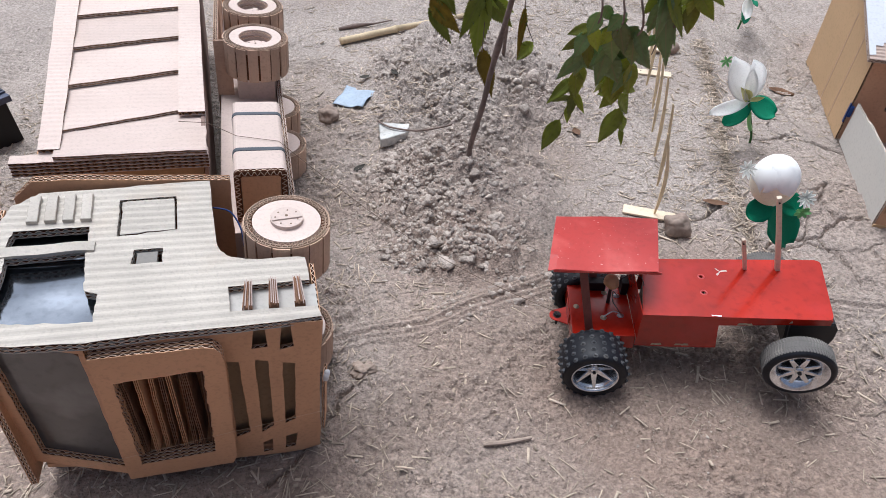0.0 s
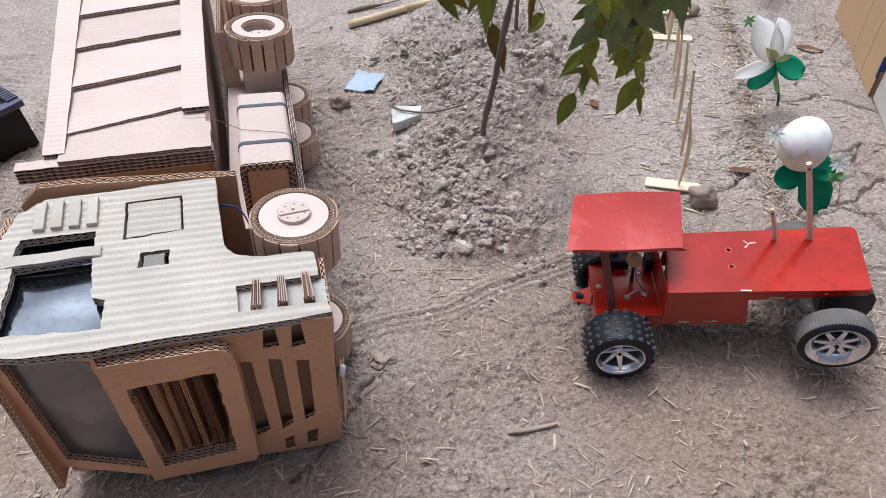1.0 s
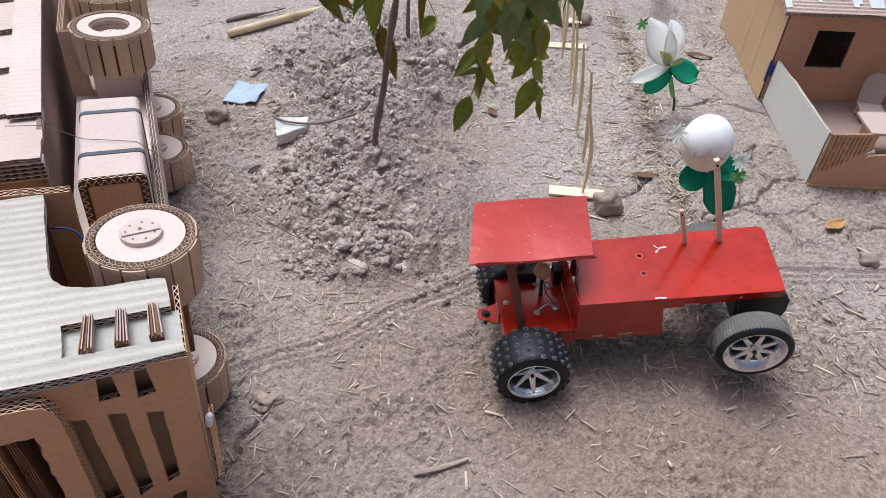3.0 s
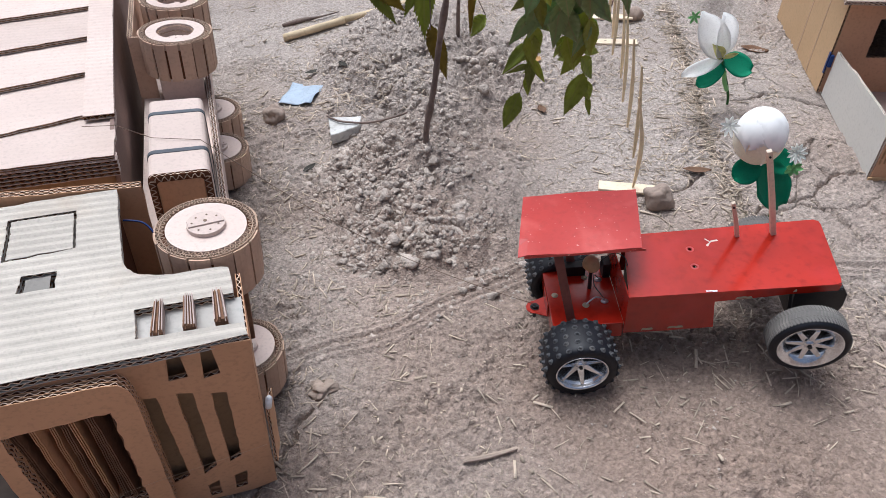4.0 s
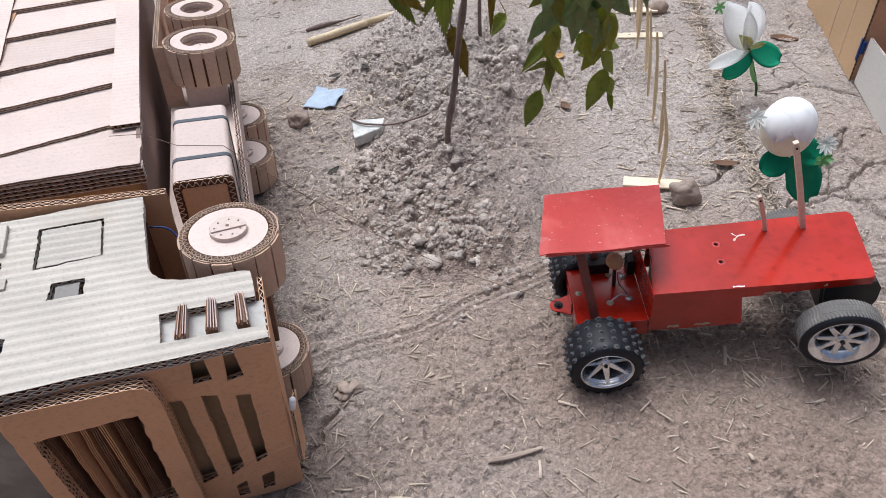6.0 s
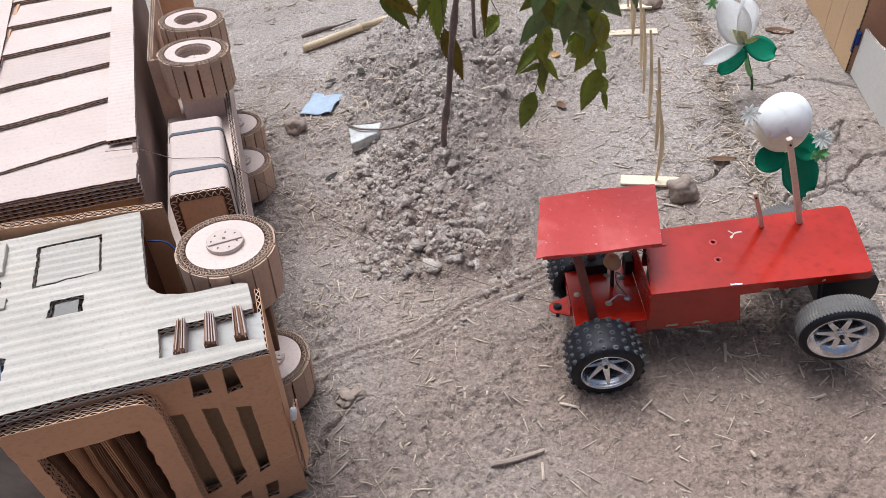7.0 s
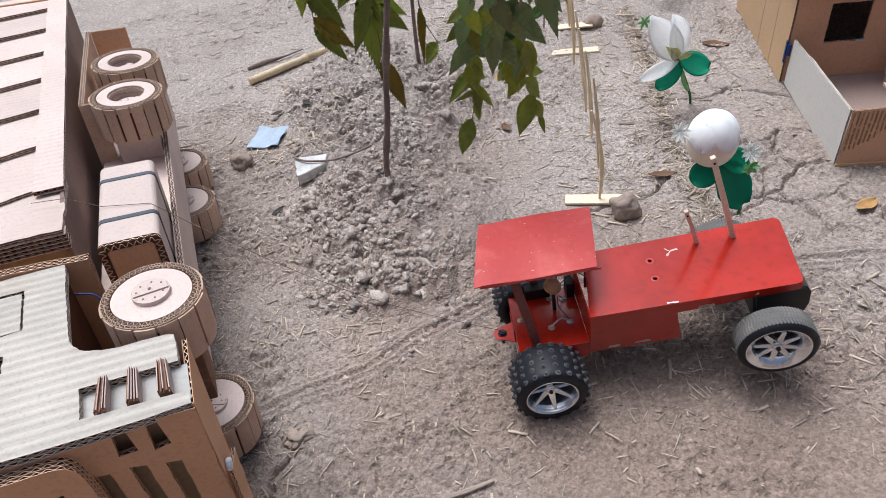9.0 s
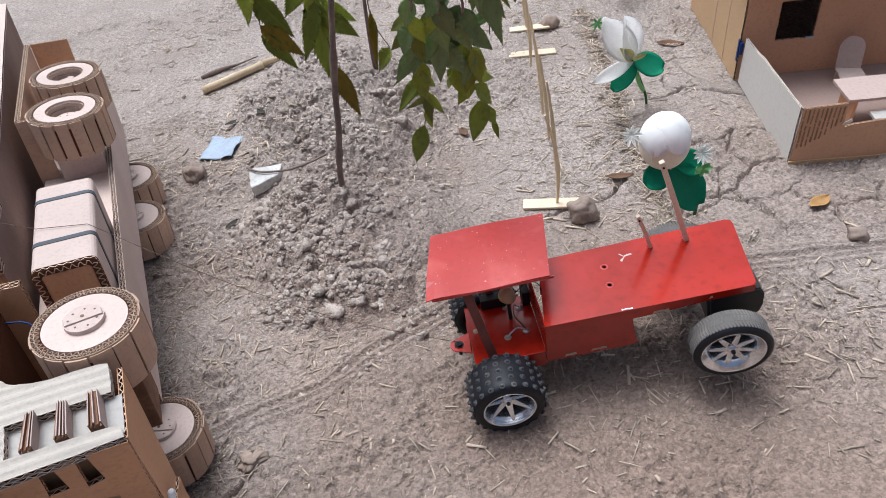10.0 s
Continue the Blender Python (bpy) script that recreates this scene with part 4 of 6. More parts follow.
bmesh.ops.create_grid(canopy, x_segments=14, y_segments=12, size=0.5)
for v in canopy.verts:
    u, w = v.co.x, v.co.y
    v.co = (0.0055 + 0.151 * u + 0.02 * w, 0.1375 + 0.115 * w, 0.1834 + 0.0015 * math.cos(w * 3.0) + 0.001 * math.sin(u * 7 + w * 3) - 0.004 * max(0, -u - 0.42) * 8 * (w < -0.3))
up = bmesh.ops.extrude_face_region(canopy, geom=canopy.faces[:])
bmesh.ops.translate(canopy, verts=[v for v in up["geom"] if isinstance(v, bmesh.types.BMVert)], vec=(0, 0, 0.0013))
bmesh.ops.recalc_face_normals(canopy, faces=canopy.faces[:])
body("canopy", canopy, RED_MATT, "flat faded red sheet canopy")
body("canopy_edge", box(-0.0722, 0.0758, 0.0795, 0.0806, 0.1802, 0.1838), RED_MATT)
for (x0, y0), (x1, y1) in (((-0.011, 0.061), (-0.031, 0.086)), ((0.006, 0.15), (-0.012, 0.186))):
    bm = box(-0.0058, 0.0058, -0.0008, 0.0008, 0, 1, 0)
    for v in bm.verts:
        low = v.co.z < 0.5
        v.co += Vector((x0, y0, 0)) if low else Vector((x1, y1, 0))
        v.co.z = 0.0785 if low else 0.1836
    body("canopy_post", bm, RED_BROWN, "dull brown-red strip post")
# tow bar
bm = prism([(-0.0362, 0.093), (-0.0362, 0.129)] + circle(0.0115, 8, -0.052, 0.1115, math.pi / 2, 3 * math.pi / 2, True), 0.0535, 0.055, [circle(0.0028, 10, -0.0515, 0.1113)])
hitch = body("hitch", bm, RED, "red tow bracket with a bolt")
body("bracket_web", box(-0.0372, -0.0358, 0.093, 0.129, 0.055, 0.076, 0.0004), RED, parent=hitch)
bm = tube([(-0.0515, 0.1113, 0.036), (-0.0515, 0.1113, 0.06)], 0.0025, 8)
merge(bm, prism(circle(0.0048, 6, -0.0515, 0.1113), 0.0551, 0.059))
merge(bm, lathe([(0.0028, 0), (0.0065, 0), (0.0065, 0.0006), (0.0028, 0.0006)], 14), Matrix.Translation((-0.0515, 0.1113, 0.0551)))
body("bolt", bm, DARK_METAL, parent=hitch)
# solder points, wires, clay knob, dark switch behind it
DECK = 0.0787
for x, y, r, mat in ((0.02, 0.1387, 0.003, BARE), (0.0129, 0.0875, 0.0032, BARE), (0.038, 0.1326, 0.0046, SOLDER), (0.0388, 0.0924, 0.0046, SOLDER), (-0.0254, 0.1087, 0.003, BARE)):
    bm = bmesh.new()
    bmesh.ops.create_uvsphere(bm, u_segments=10, v_segments=6, radius=r, matrix=Matrix.Translation((x, y, DECK)) @ Matrix.Diagonal((1.2, 1, 0.6, 1)))
    if mat is BARE:
        merge(bm, lathe([(r * 0.9, 0.0002), (r * 1.5, 0.0002), (r * 1.5, 0.0005), (r * 0.9, 0.0006)], 14), Matrix.Translation((x, y, DECK - 0.0002)))
    body("solder_point", bm, mat, "", True)
body("wire", tube(smooth_path([(0.038, 0.1326, 0.082), (0.03, 0.127, 0.094), (0.028, 0.112, 0.09), (0.034, 0.1, 0.086), (0.0388, 0.0924, 0.082)]), 0.0007, 6), WIRE, "thin black wire", True)
body("wire", tube(smooth_path([(0.0388, 0.0924, 0.082), (0.028, 0.094, 0.086), (0.0185, 0.09, 0.084), (0.0129, 0.0875, 0.08)]), 0.001, 6), SOLDER, "bare wire", True)
body("wire", tube(smooth_path([(0.03, 0.13, 0.108), (0.05, 0.125, 0.135), (0.064, 0.118, 0.134), (0.066, 0.105, 0.1312)]), 0.0006, 6), WIRE, "thin black wire", True)
bm = bmesh.new()
bmesh.ops.create_icosphere(bm, subdivisions=3, radius=0.0115)
for v in bm.verts:
    v.co = v.co * (1 + 0.16 * noise.noise(v.co * 110)) * (1.0 if v.co.z > -0.004 else 0.88)
    v.co.z *= 1.15
bm.transform(Matrix.Translation((0.0223, 0.118, 0.124)))
body("clay_knob", bm, CLAY_KNOB, "lumpy tan clay knob", True)
body("knob_foot", tube([(0.0235, 0.119, 0.0785), (0.0225, 0.118, 0.118)], [0.0028, 0.0025], 10), DARK_METAL)
body("switch_box", box(-0.012, 0.022, 0.142, 0.155, 0.0787, 0.096, 0.001), BLACK_PLASTIC, "black switch box")
body("switch_box", box(0.044, 0.0545, 0.135, 0.154, 0.0787, 0.104, 0.001), BLACK_PLASTIC)
# sticks on the hood, each with a small dark eye
for p, q, r in (((0.222, 0.1478, top), (0.1975, 0.137, 0.1985), 0.0036), ((0.2698, 0.1475, top), (0.2215, 0.136, 0.276), 0.0046)):
    p, q = Vector(p), Vector(q)
    bm = tube([p, p.lerp(q, 0.5) + Vector((0.0008, 0, 0)), q], [r * 1.06, r, r * 0.95], 4)
    bmesh.ops.bevel(bm, geom=bm.edges[:], offset=0.0005, segments=1, affect="EDGES")
    stick = body("hood_stick", bm, STICK_WOOD, "upright pale wooden stick")
    tip = q + (p - q).normalized() * 0.008
    body("stick_eye", tube([tip + Vector((-0.0005, -r * 0.6, 0)), tip + Vector((-0.0005, -r * 1.02, 0))], 0.0013, 8), DARK_METAL, parent=stick)
# chips and scratches
for x, z, lx in ((0.078, 0.0655, 0.016), (0.112, 0.066, 0.021), (0.189, 0.1142, 0.022), (0.2588, 0.1213, 0.0045)):
    out = rough_poly([(x, z), (x + lx, z + 0.0005), (x + lx * 0.9, z + 0.0042), (x + 0.002, z + 0.0038)], 0.004, 0.0011, int(x * 1000))
    bm = prism(out, 0, 0.0003)
    bm.transform(Matrix.Translation((0, 0.0494, 0)) @ SIDE)
    body("paint_chip", bm, BARE, "chipped bare patch")
out = rough_poly([(0.1505, 0.0508), (0.164, 0.0505), (0.1645, 0.053), (0.151, 0.0535)], 0.003, 0.0008, 5)
body("paint_chip", prism(out, top, top + 0.0003), WHITE_PLASTIC)
for out in ([(0.178, 0.131), (0.1845, 0.139), (0.1945, 0.1405), (0.1935, 0.143), (0.185, 0.142), (0.176, 0.133)], [(0.1815, 0.1405), (0.1845, 0.1395), (0.1795, 0.146), (0.1775, 0.146)]):
    body("paint_chip", prism(rough_poly(out, 0.003, 0.0005, 6), top, top + 0.0003), KRAFT_PINK)
part("front_axle", tube([(0.279, 0.02, 0.042), (0.279, 0.19, 0.042)], 0.003, 8), DARK_METAL, tractor)
part("rear_axle", tube([(-0.002, 0.03, 0.0485), (-0.002, 0.18, 0.0485)], 0.0035, 8), DARK_METAL, tractor)
body("axle_mount", box(0.2, 0.262, 0.1, 0.142, 0.1, 0.126, 0.004), BLACK_PLASTIC)
body("axle_strut", tube([(0.2605, 0.0545, 0.119), (0.264, 0.045, 0.074)], 0.0028, 8), DARK_METAL)
body("motor_case", box(0.075, 0.16, 0.07, 0.14, 0.05, 0.11), BLACK_PLASTIC)


def tyre_profile(r, w, bulge):
    return [(r * 0.69, 0.0), (r * 0.74, -0.001), (r * 0.9, -0.001), (r * 0.965, w * 0.06), (r * 0.99, w * 0.18), (r, w * 0.35), (r, w * 0.65), (r * 0.99, w * 0.82), (r * 0.965, w * 0.94), (r * 0.9, w + 0.001), (r * 0.7, w), (r * 0.69, w - 0.004)]


def road_wheel(name, r, w, rubber, rim_mat, spokes, knobs, label, rk=0.7, dish=0.016, lip=0.86):
    """A wheel whose outer face looks along -y; z up through its centre. rk: the rim's share of the radius; dish: how deep its hub lies."""
    holder = new(name)
    holder["label"] = label
    turn = pose(0, 0, 0, -90, 0, 0)
    prof = [(max(a, r * rk * 0.985), b) for a, b in tyre_profile(r, w, 0)]
    bm = lathe(prof, 56)
    bm.transform(turn)
    tyre = part("tyre", bm, rubber, holder, "", True)
    q = r * rk
    bm = lathe([(q, -0.0006), (q * 1.015, -0.0012), (q * 0.985, -0.0018), (q * 0.95, -0.0008), (q * (0.48 + lip * 0.5), 0.0012), (q * (lip + 0.05), 0.0042), (q * lip, 0.0062), (q * (lip - 0.04), 0.01), (q * (lip - 0.06), 0.02), (q * (lip - 0.055), 0.0235)], 48)
    bm.transform(turn)
    rim = part("rim", bm, rim_mat, holder, "", True)
    # black disc added to paint the shade in the gaps between spokes
    bm = lathe([(q * (lip - 0.05), 0.0215), (0.0001, 0.0215)], 32)
    bm.transform(turn)
    part("brake_plate", bm, BLACK_PLASTIC, rim)
    bm = lathe([(0.0001, dish - 0.006), (q * 0.09, dish - 0.006), (q * 0.13, dish - 0.005), (q * 0.2, dish - 0.001), (q * 0.21, 0.022)], 18)
    bm.transform(turn)
    part("hub", bm, rim_mat, rim, "", True)
    bm = lathe([(0.0001, dish - 0.009), (q * 0.07, dish - 0.009), (q * 0.08, dish - 0.006)], 6)
    bm.transform(turn)
    part("axle_nut", bm, DARK_METAL, rim)
    for k in range(spokes):
        sp = bmesh.new()
        for a, wd, y in ((q * 0.14, q * 0.15 if spokes < 7 else q * 0.115, dish - 0.003), (q * (lip + 0.03), q * 0.055 if spokes < 7 else q * 0.07, 0.003)):
            for sgn in (-1, 1):
                sp.verts.new((a, y, sgn * wd)), sp.verts.new((a, y + 0.006, sgn * wd * 0.8))
        sp.verts.ensure_lookup_table()
        v = sp.verts
        for f in ((0, 2, 6, 4), (1, 5, 7, 3), (0, 4, 5, 1), (2, 3, 7, 6), (0, 1, 3, 2), (4, 6, 7, 5)):
            sp.faces.new([v[i] for i in f])
        bmesh.ops.bevel(sp, geom=sp.edges[:], offset=0.0008, segments=2, affect="EDGES")
        bmesh.ops.recalc_face_normals(sp, faces=sp.faces[:])
        ob = part("spoke", sp, rim_mat, rim)
        ob.matrix_basis = pose(0, 0, 0, 0, 360 * k / spokes - 90 + (0 if spokes < 7 else 12), 0)
    if knobs:
        bm = bmesh.new()
        rows = 5
        for j in range(rows):
            for k in range(20):
                a = 2 * math.pi * (k + 0.1 * (j % 2)) / 20
                yy = w * (0.07 + 0.86 * j / (rows - 1))
                rr = r * (1.0 if 0 < j < rows - 1 else 0.982)
                knob = bmesh.new()
                bmesh.ops.create_cone(knob, cap_ends=True, segments=8, radius1=0.0041, radius2=0.0034, depth=0.0012)
                tip = bmesh.new()
                bmesh.ops.create_cone(tip, cap_ends=True, segments=7, radius1=0.0026, radius2=0.0014, depth=0.0026)
                merge(knob, tip, Matrix.Translation((0, 0, 0.0017)))
                merge(bm, knob, Matrix.Translation((rr * math.cos(a), yy, rr * math.sin(a))) @ Vector((math.cos(a), 0, math.sin(a))).to_track_quat("Z", "Y").to_matrix().to_4x4())
        part("tread", bm, RUBBER_WORN, tyre, "worn dusty tread knobs")
    else:
        bm = bmesh.new()
        for k in range(72):
            a = 2 * math.pi * k / 72
            for base, skew in ((0.06, 14), (0.36, -14), (0.66, 14)):
                bar = box(-0.0011, 0.0011, w * base, w * (base + 0.26), -0.0006, 0.0003)
                merge(bm, bar, Matrix.Translation((r * math.cos(a), 0, r * math.sin(a))) @ pose(0, 0, 0, 0, 90 - math.degrees(a), 0) @ Matrix.Translation((0, w * (base + 0.13), 0)) @ pose(0, 0, 0, 0, 0, skew) @ Matrix.Translation((0, -w * (base + 0.13), 0)))
        part("tread", bm, rubber, tyre)
    return holder


rear = road_wheel("rear_wheel", 0.0475, 0.052, RUBBER, CHROME, 6, True, "knobbly black tyre on a chrome rim")
rear.parent = tractor
rear.matrix_basis = pose(0.0, 0.0, 0.0485)
other = copy_thing(rear, pose(0.0, 0.206, 0.0485, 0, 0, 180))
front = road_wheel("front_wheel", 0.0472, 0.031, RUBBER_DUST, CHROME, 8, False, "dusty grey tyre on an eight-spoke chrome rim", 0.81, 0.008, 0.7)
front.parent = tractor
front.matrix_basis = pose(0.28, 0.0, 0.0415, 0, 0, -9)
other = copy_thing(front, pose(0.28, 0.2, 0.0415, 0, 0, 171))
# black side wall of the near front tyre
bm = lathe([(0.0378, 0.0), (0.039, -0.0008), (0.0425, -0.0008), (0.0458, 0.0012), (0.0474, 0.0045)], 48)
bm.transform(pose(0, 0, 0, -90, 0, 0))
part("tyre_side_wall", bm, RUBBER, tractor, "black tyre side wall", True).matrix_basis = pose(0.28, 0.0, 0.0415, 0, 0, -9) @ Matrix.Translation((0, -0.0012, 0))

# tow thread from the truck to the tractor
HITCH = tractor.matrix_basis @ BODY @ Vector((-0.0515, 0.1113, 0.0605))
TIE = truck.matrix_basis @ Vector((-0.165, 0.362, 0.3048))
bends = [TIE] + [truck.matrix_basis @ Vector(p) for p in ((-0.1265, 0.356, 0.3055), (-0.088, 0.347, 0.2885), (-0.03, 0.332, 0.2875))]
span = [bends[-1].lerp(HITCH, k / 10) - Vector((0, 0, 0.035 * math.sin(math.pi * k / 10))) for k in range(1, 11)]
thread = link_mesh("tow_thread", tube(bends + span, 0.00045, 5), THREAD, None, "", True)
tagged(thread, "thin brown tow thread tied between truck and tractor", "thread")
loop = [truck.matrix_basis @ Vector((x, -0.0115 - 0.114 * z, z)) for x, z in ((-0.37, 0.045), (-0.23, 0.074), (-0.12, 0.1005), (-0.0146, 0.1235), (-0.006, 0.126))]
ob = link_mesh("front_thread", tube(loop, 0.00016, 5), THREAD, None, "", True)
ob.data.materials[0] = PALE_THREAD
tagged(ob, "thin pale thread stretched across the truck's grille", "thread")


# ---- the cardboard house ----
house = thing("toy_house", Matrix.Translation((1.031, 1.1205, 0.004)) @ pose(0, 0, 0, 0, 0, -10),
              "handmade cardboard doll house with walled porch and corrugated roof", "toy house")
HB, HP = [HOUSE_KRAFT, RIM_FLUTE, SHADE_CORE], [HOUSE_PALE, RIM_FLUTE, SHADE_CORE]
ALONG_Y = Matrix(((0, 0, 1, 0), (1, 0, 0, 0), (0, 1, 0, 0), (0, 0, 0, 1)))  # (y, z) drawings become boards, depth along x


def along_y(bm, x):
    bm.transform(Matrix.Translation((x, 0, 0)) @ ALONG_Y)
    return bm


W = 0.52
part("porch_floor", box(0.002, W, 0.002, 0.3, 0.0, 0.005), HOUSE_FLOOR, house, "bare brown card floor")
part("porch_side_wall", along_y(fluted(rough_poly([(0.0, 0.0), (0.29, 0.0), (0.288, 0.097), (0.215, 0.1), (0.2, 0.104), (0.0, 0.112)], 0.02, 0.0008, 201), 0, 0.004), -0.004), [PORCH_WHITE, FLUTE, SHADE_CORE], house, "white-lined low porch wall")
front_wall = [(0.0, 0.0), (W, 0.0), (W, 0.08), (0.14, 0.079), (0.085, 0.074), (0.074, 0.07), (0.071, 0.078), (0.068, 0.116), (0.0, 0.112)]
part("porch_front_wall", upright(fluted(rough_poly(front_wall, 0.02, 0.0008, 202), 0, 0.004), -0.0045), HB, house, "brown low porch wall with a torn corner")
tear = random.Random(214)
for k in range(10):
    x, z = 0.0035 + 0.0068 * k, 0.1105
    low = 0.036 + 0.0012 * k if k < 5 else (0.05 + 0.008 * (k - 5))
    while z - 0.006 > low:
        step = tear.uniform(0.008, 0.026)
        z2 = max(z - step, low)
        part("bared_flute", tube([(x, -0.0047, z), (x + tear.uniform(-0.0008, 0.0008), -0.0047, z2)], tear.uniform(0.0012, 0.0018), 6), BARED, house)
        z = z2 - tear.uniform(0.001, 0.006)
part("torn_curl", prism(rough_poly([(0.068, 0.0765), (0.083, 0.082), (0.079, 0.0875), (0.07, 0.081)], 0.004, 0.0008, 215), -0.0075, -0.0062), PORCH_WHITE, house).matrix_basis = Matrix(((1, 0, 0, 0), (0, 0, 1, 0), (0, 1, 0, 0), (0, 0, 0, 1)))
# solid dark strip stands in for the shaded hole below the wall
part("floor_gap", box(0.012, 0.062, 0.2955, 0.2975, 0.0052, 0.0075), SHADE_CORE, house, "dark strip for the torn gap at the wall's foot")
part("wall_shim", box(0.113, 0.13, 0.294, 0.2985, 0.0785, 0.083, 0.0005), BOARD_GREY, house)
part("base_strip", box(-0.004, W, -0.007, -0.0047, 0.0, 0.008), HOUSE_PALE, house)
win = rough_poly(rect(0.057, 0.13, 0.079, 0.158), 0.01, 0.0008, 203)
part("front_wall", upright(fluted(rect(-0.006, W, 0.0, 0.204), 0, 0.005, [win]), 0.301), HB, house, "brown card wall with an open square window")
part("side_wall", along_y(fluted(rough_poly([(0.3, 0.0), (0.665, 0.0), (0.665, 0.36), (0.3, 0.2)], 0.03, 0.0006, 204), 0, 0.005), -0.0112), HP, house, "pale tan card wall with pressed lines")
for y in (0.385, 0.47):
    part("pressed_line", box(-0.0122, -0.0114, y, y + 0.0012, 0.002, 0.215), FLUTE, house)
part("far_wall", along_y(fluted(rect(0.307, 0.665, 0.0, 0.2), 0, 0.005, (), 1, None, False), W - 0.005), HB, house)
part("rear_wall", upright(fluted(rect(-0.005, W - 0.006, 0.0, 0.355), 0, 0.005, (), 1, None, False), 0.66), HB, house)
roof_at = Matrix.Translation((0, 0.275, 0.196)) @ pose(0, 0, 0, 22, 0, 0)
roof = fluted(rough_poly(rect(-0.03, W + 0.01, 0.0, 0.44), 0.03, 0.001, 205), 0, 0.009, (), 2, (0.009, 0.0007))
roof.transform(roof_at)
roof_ob = part("roof", roof, [ROOF_FLUTE, FLUTE, SHADE_CORE], house, "roof board torn down to its pinkish brown flutes")
torn, rnd = [(-0.03, 0.01), (-0.018, 0.012)], random.Random(300)
x = -0.018
while x < W:
    step = rnd.uniform(0.006, 0.022)
    level = 0.045 + 0.009 * rnd.choice((-3, -2, -1, 0, 0, 1, 2))
    torn += [(x + 0.001, level + rnd.uniform(-0.001, 0.001)), (x + step - 0.001, level)]
    x += step
liner = prism(torn + [(W + 0.009, 0.44), (-0.03, 0.44)], 0.0098, 0.0108)
liner.transform(roof_at)
part("torn_liner", liner, ROOF_WHITE, roof_ob, "bluish white paper with a torn edge")
part("corner_tape", box(-0.0135, -0.0115, 0.296, 0.302, 0.045, 0.09), BLUE_WIRE, house, "strip of blue tape")
part("corner_tape", box(-0.0115, -0.0045, 0.2915, 0.2995, 0.06, 0.085, 0.001), BLUE_WIRE, house)
chair = thing("toy_chair", house.matrix_basis @ pose(0.183, 0.222, 0.0055, 0, 0, -14), "small brown card chair with a rounded back on the porch", "chair")
part("seat", prism(rough_poly([(-0.019, -0.012), (0.03, -0.012), (0.023, 0.034), (-0.022, 0.034)], 0.01, 0.0006, 211), 0.02, 0.0235), MAUVE_CARD, chair)
back = prism([(-0.022, 0.0), (0.022, 0.0), (0.0225, 0.03)] + circle(0.0225, 12, 0, 0.04, 0, math.pi, True) + [(-0.0225, 0.03)], 0, 0.0035)
back.transform(Matrix.Translation((0, 0.034, 0.022)) @ pose(0, 0, 0, -14, 0, 0) @ TO_FRONT)
bmesh.ops.reverse_faces(back, faces=back.faces[:])
part("backrest", back, MAUVE_CARD, chair)
# front leg painted near-black for the shaded gap under the seat
part("leg", box(-0.012, 0.022, -0.002, 0.002, 0, 0.02), SHADE_CORE, chair)
part("leg", box(-0.02, 0.02, 0.028, 0.032, 0, 0.02), FLUTE, chair)
table = thing("toy_table", house.matrix_basis @ pose(0.179, 0.112, 0.0055), "flat brown card table on the porch", "table")
part("tabletop", prism(rough_poly([(-0.066, -0.038), (0.09, -0.036), (0.09, 0.04), (-0.066, 0.036)], 0.02, 0.0006, 212), 0.06, 0.065), MAUVE_CARD, table)
for x in (-0.05, 0.075):
    part("leg", box(x, x + 0.005, -0.028, 0.028, 0, 0.06), HOUSE_KRAFT, table)
stool = thing("toy_bench", house.matrix_basis @ pose(0.195, 0.058, 0.0055), "low pale card bench beside the table", "bench")
part("seat", box(-0.045, 0.06, -0.012, 0.012, 0.036, 0.041, 0.0005), BOARD_GREY, stool)
for x in (-0.035, 0.045):
    part("leg", box(x, x + 0.005, -0.009, 0.009, 0, 0.036), HOUSE_KRAFT, stool)


# ---- flowers ----
def petal(base, tip, facing, width, cup=0.25, bend=0.1, seed=0, thick=0.0008, fill=0.75):
    """A cupped, slightly frilled petal or leaf from base to tip."""
    rnd = random.Random(seed)
    base, tip = Vector(base), Vector(tip)
    d = tip - base
    n = Vector(facing)
    n = (n - d * n.dot(d) / d.length_squared).normalized()
    s = d.cross(n).normalized()
    bm, rows = bmesh.new(), []
    for i in range(13):
        u = i / 12
        w = width * (math.sin(math.pi * min(max(u, 0.03), 0.985)) ** fill) / 2
        row = []
        for j in range(9):
            v = j / 4 - 1
            fr = 0.04 * noise.noise(Vector((u * 5, v * 3, seed * 1.7))) * width
            row.append(bm.verts.new(base + d * u + s * (w * v) + n * (cup * width * (v * v - 0.5) * min(1, 4 * u) - bend * d.length * math.sin(u * 2.2) + fr)))
        rows.append(row)
    for a, b in zip(rows, rows[1:]):
        for j in range(8):
            bm.faces.new((a[j], a[j + 1], b[j + 1], b[j]))
    up = bmesh.ops.extrude_face_region(bm, geom=bm.faces[:])
    bmesh.ops.translate(bm, verts=[v for v in up["geom"] if isinstance(v, bmesh.types.BMVert)], vec=-n * thick)
    bmesh.ops.recalc_face_normals(bm, faces=bm.faces[:])
    return bm


def rel(p, o):
    return tuple(Vector(p) - Vector(o))


o = (0.879, 1.395, 0.0)
lily = thing("fabric_flower", Matrix.Translation(o), "white cloth lily with green cloth leaves stuck upright in the soil", "artificial flower", "artificial flowers")
c = rel((0.836, 1.382, 0.113), o)
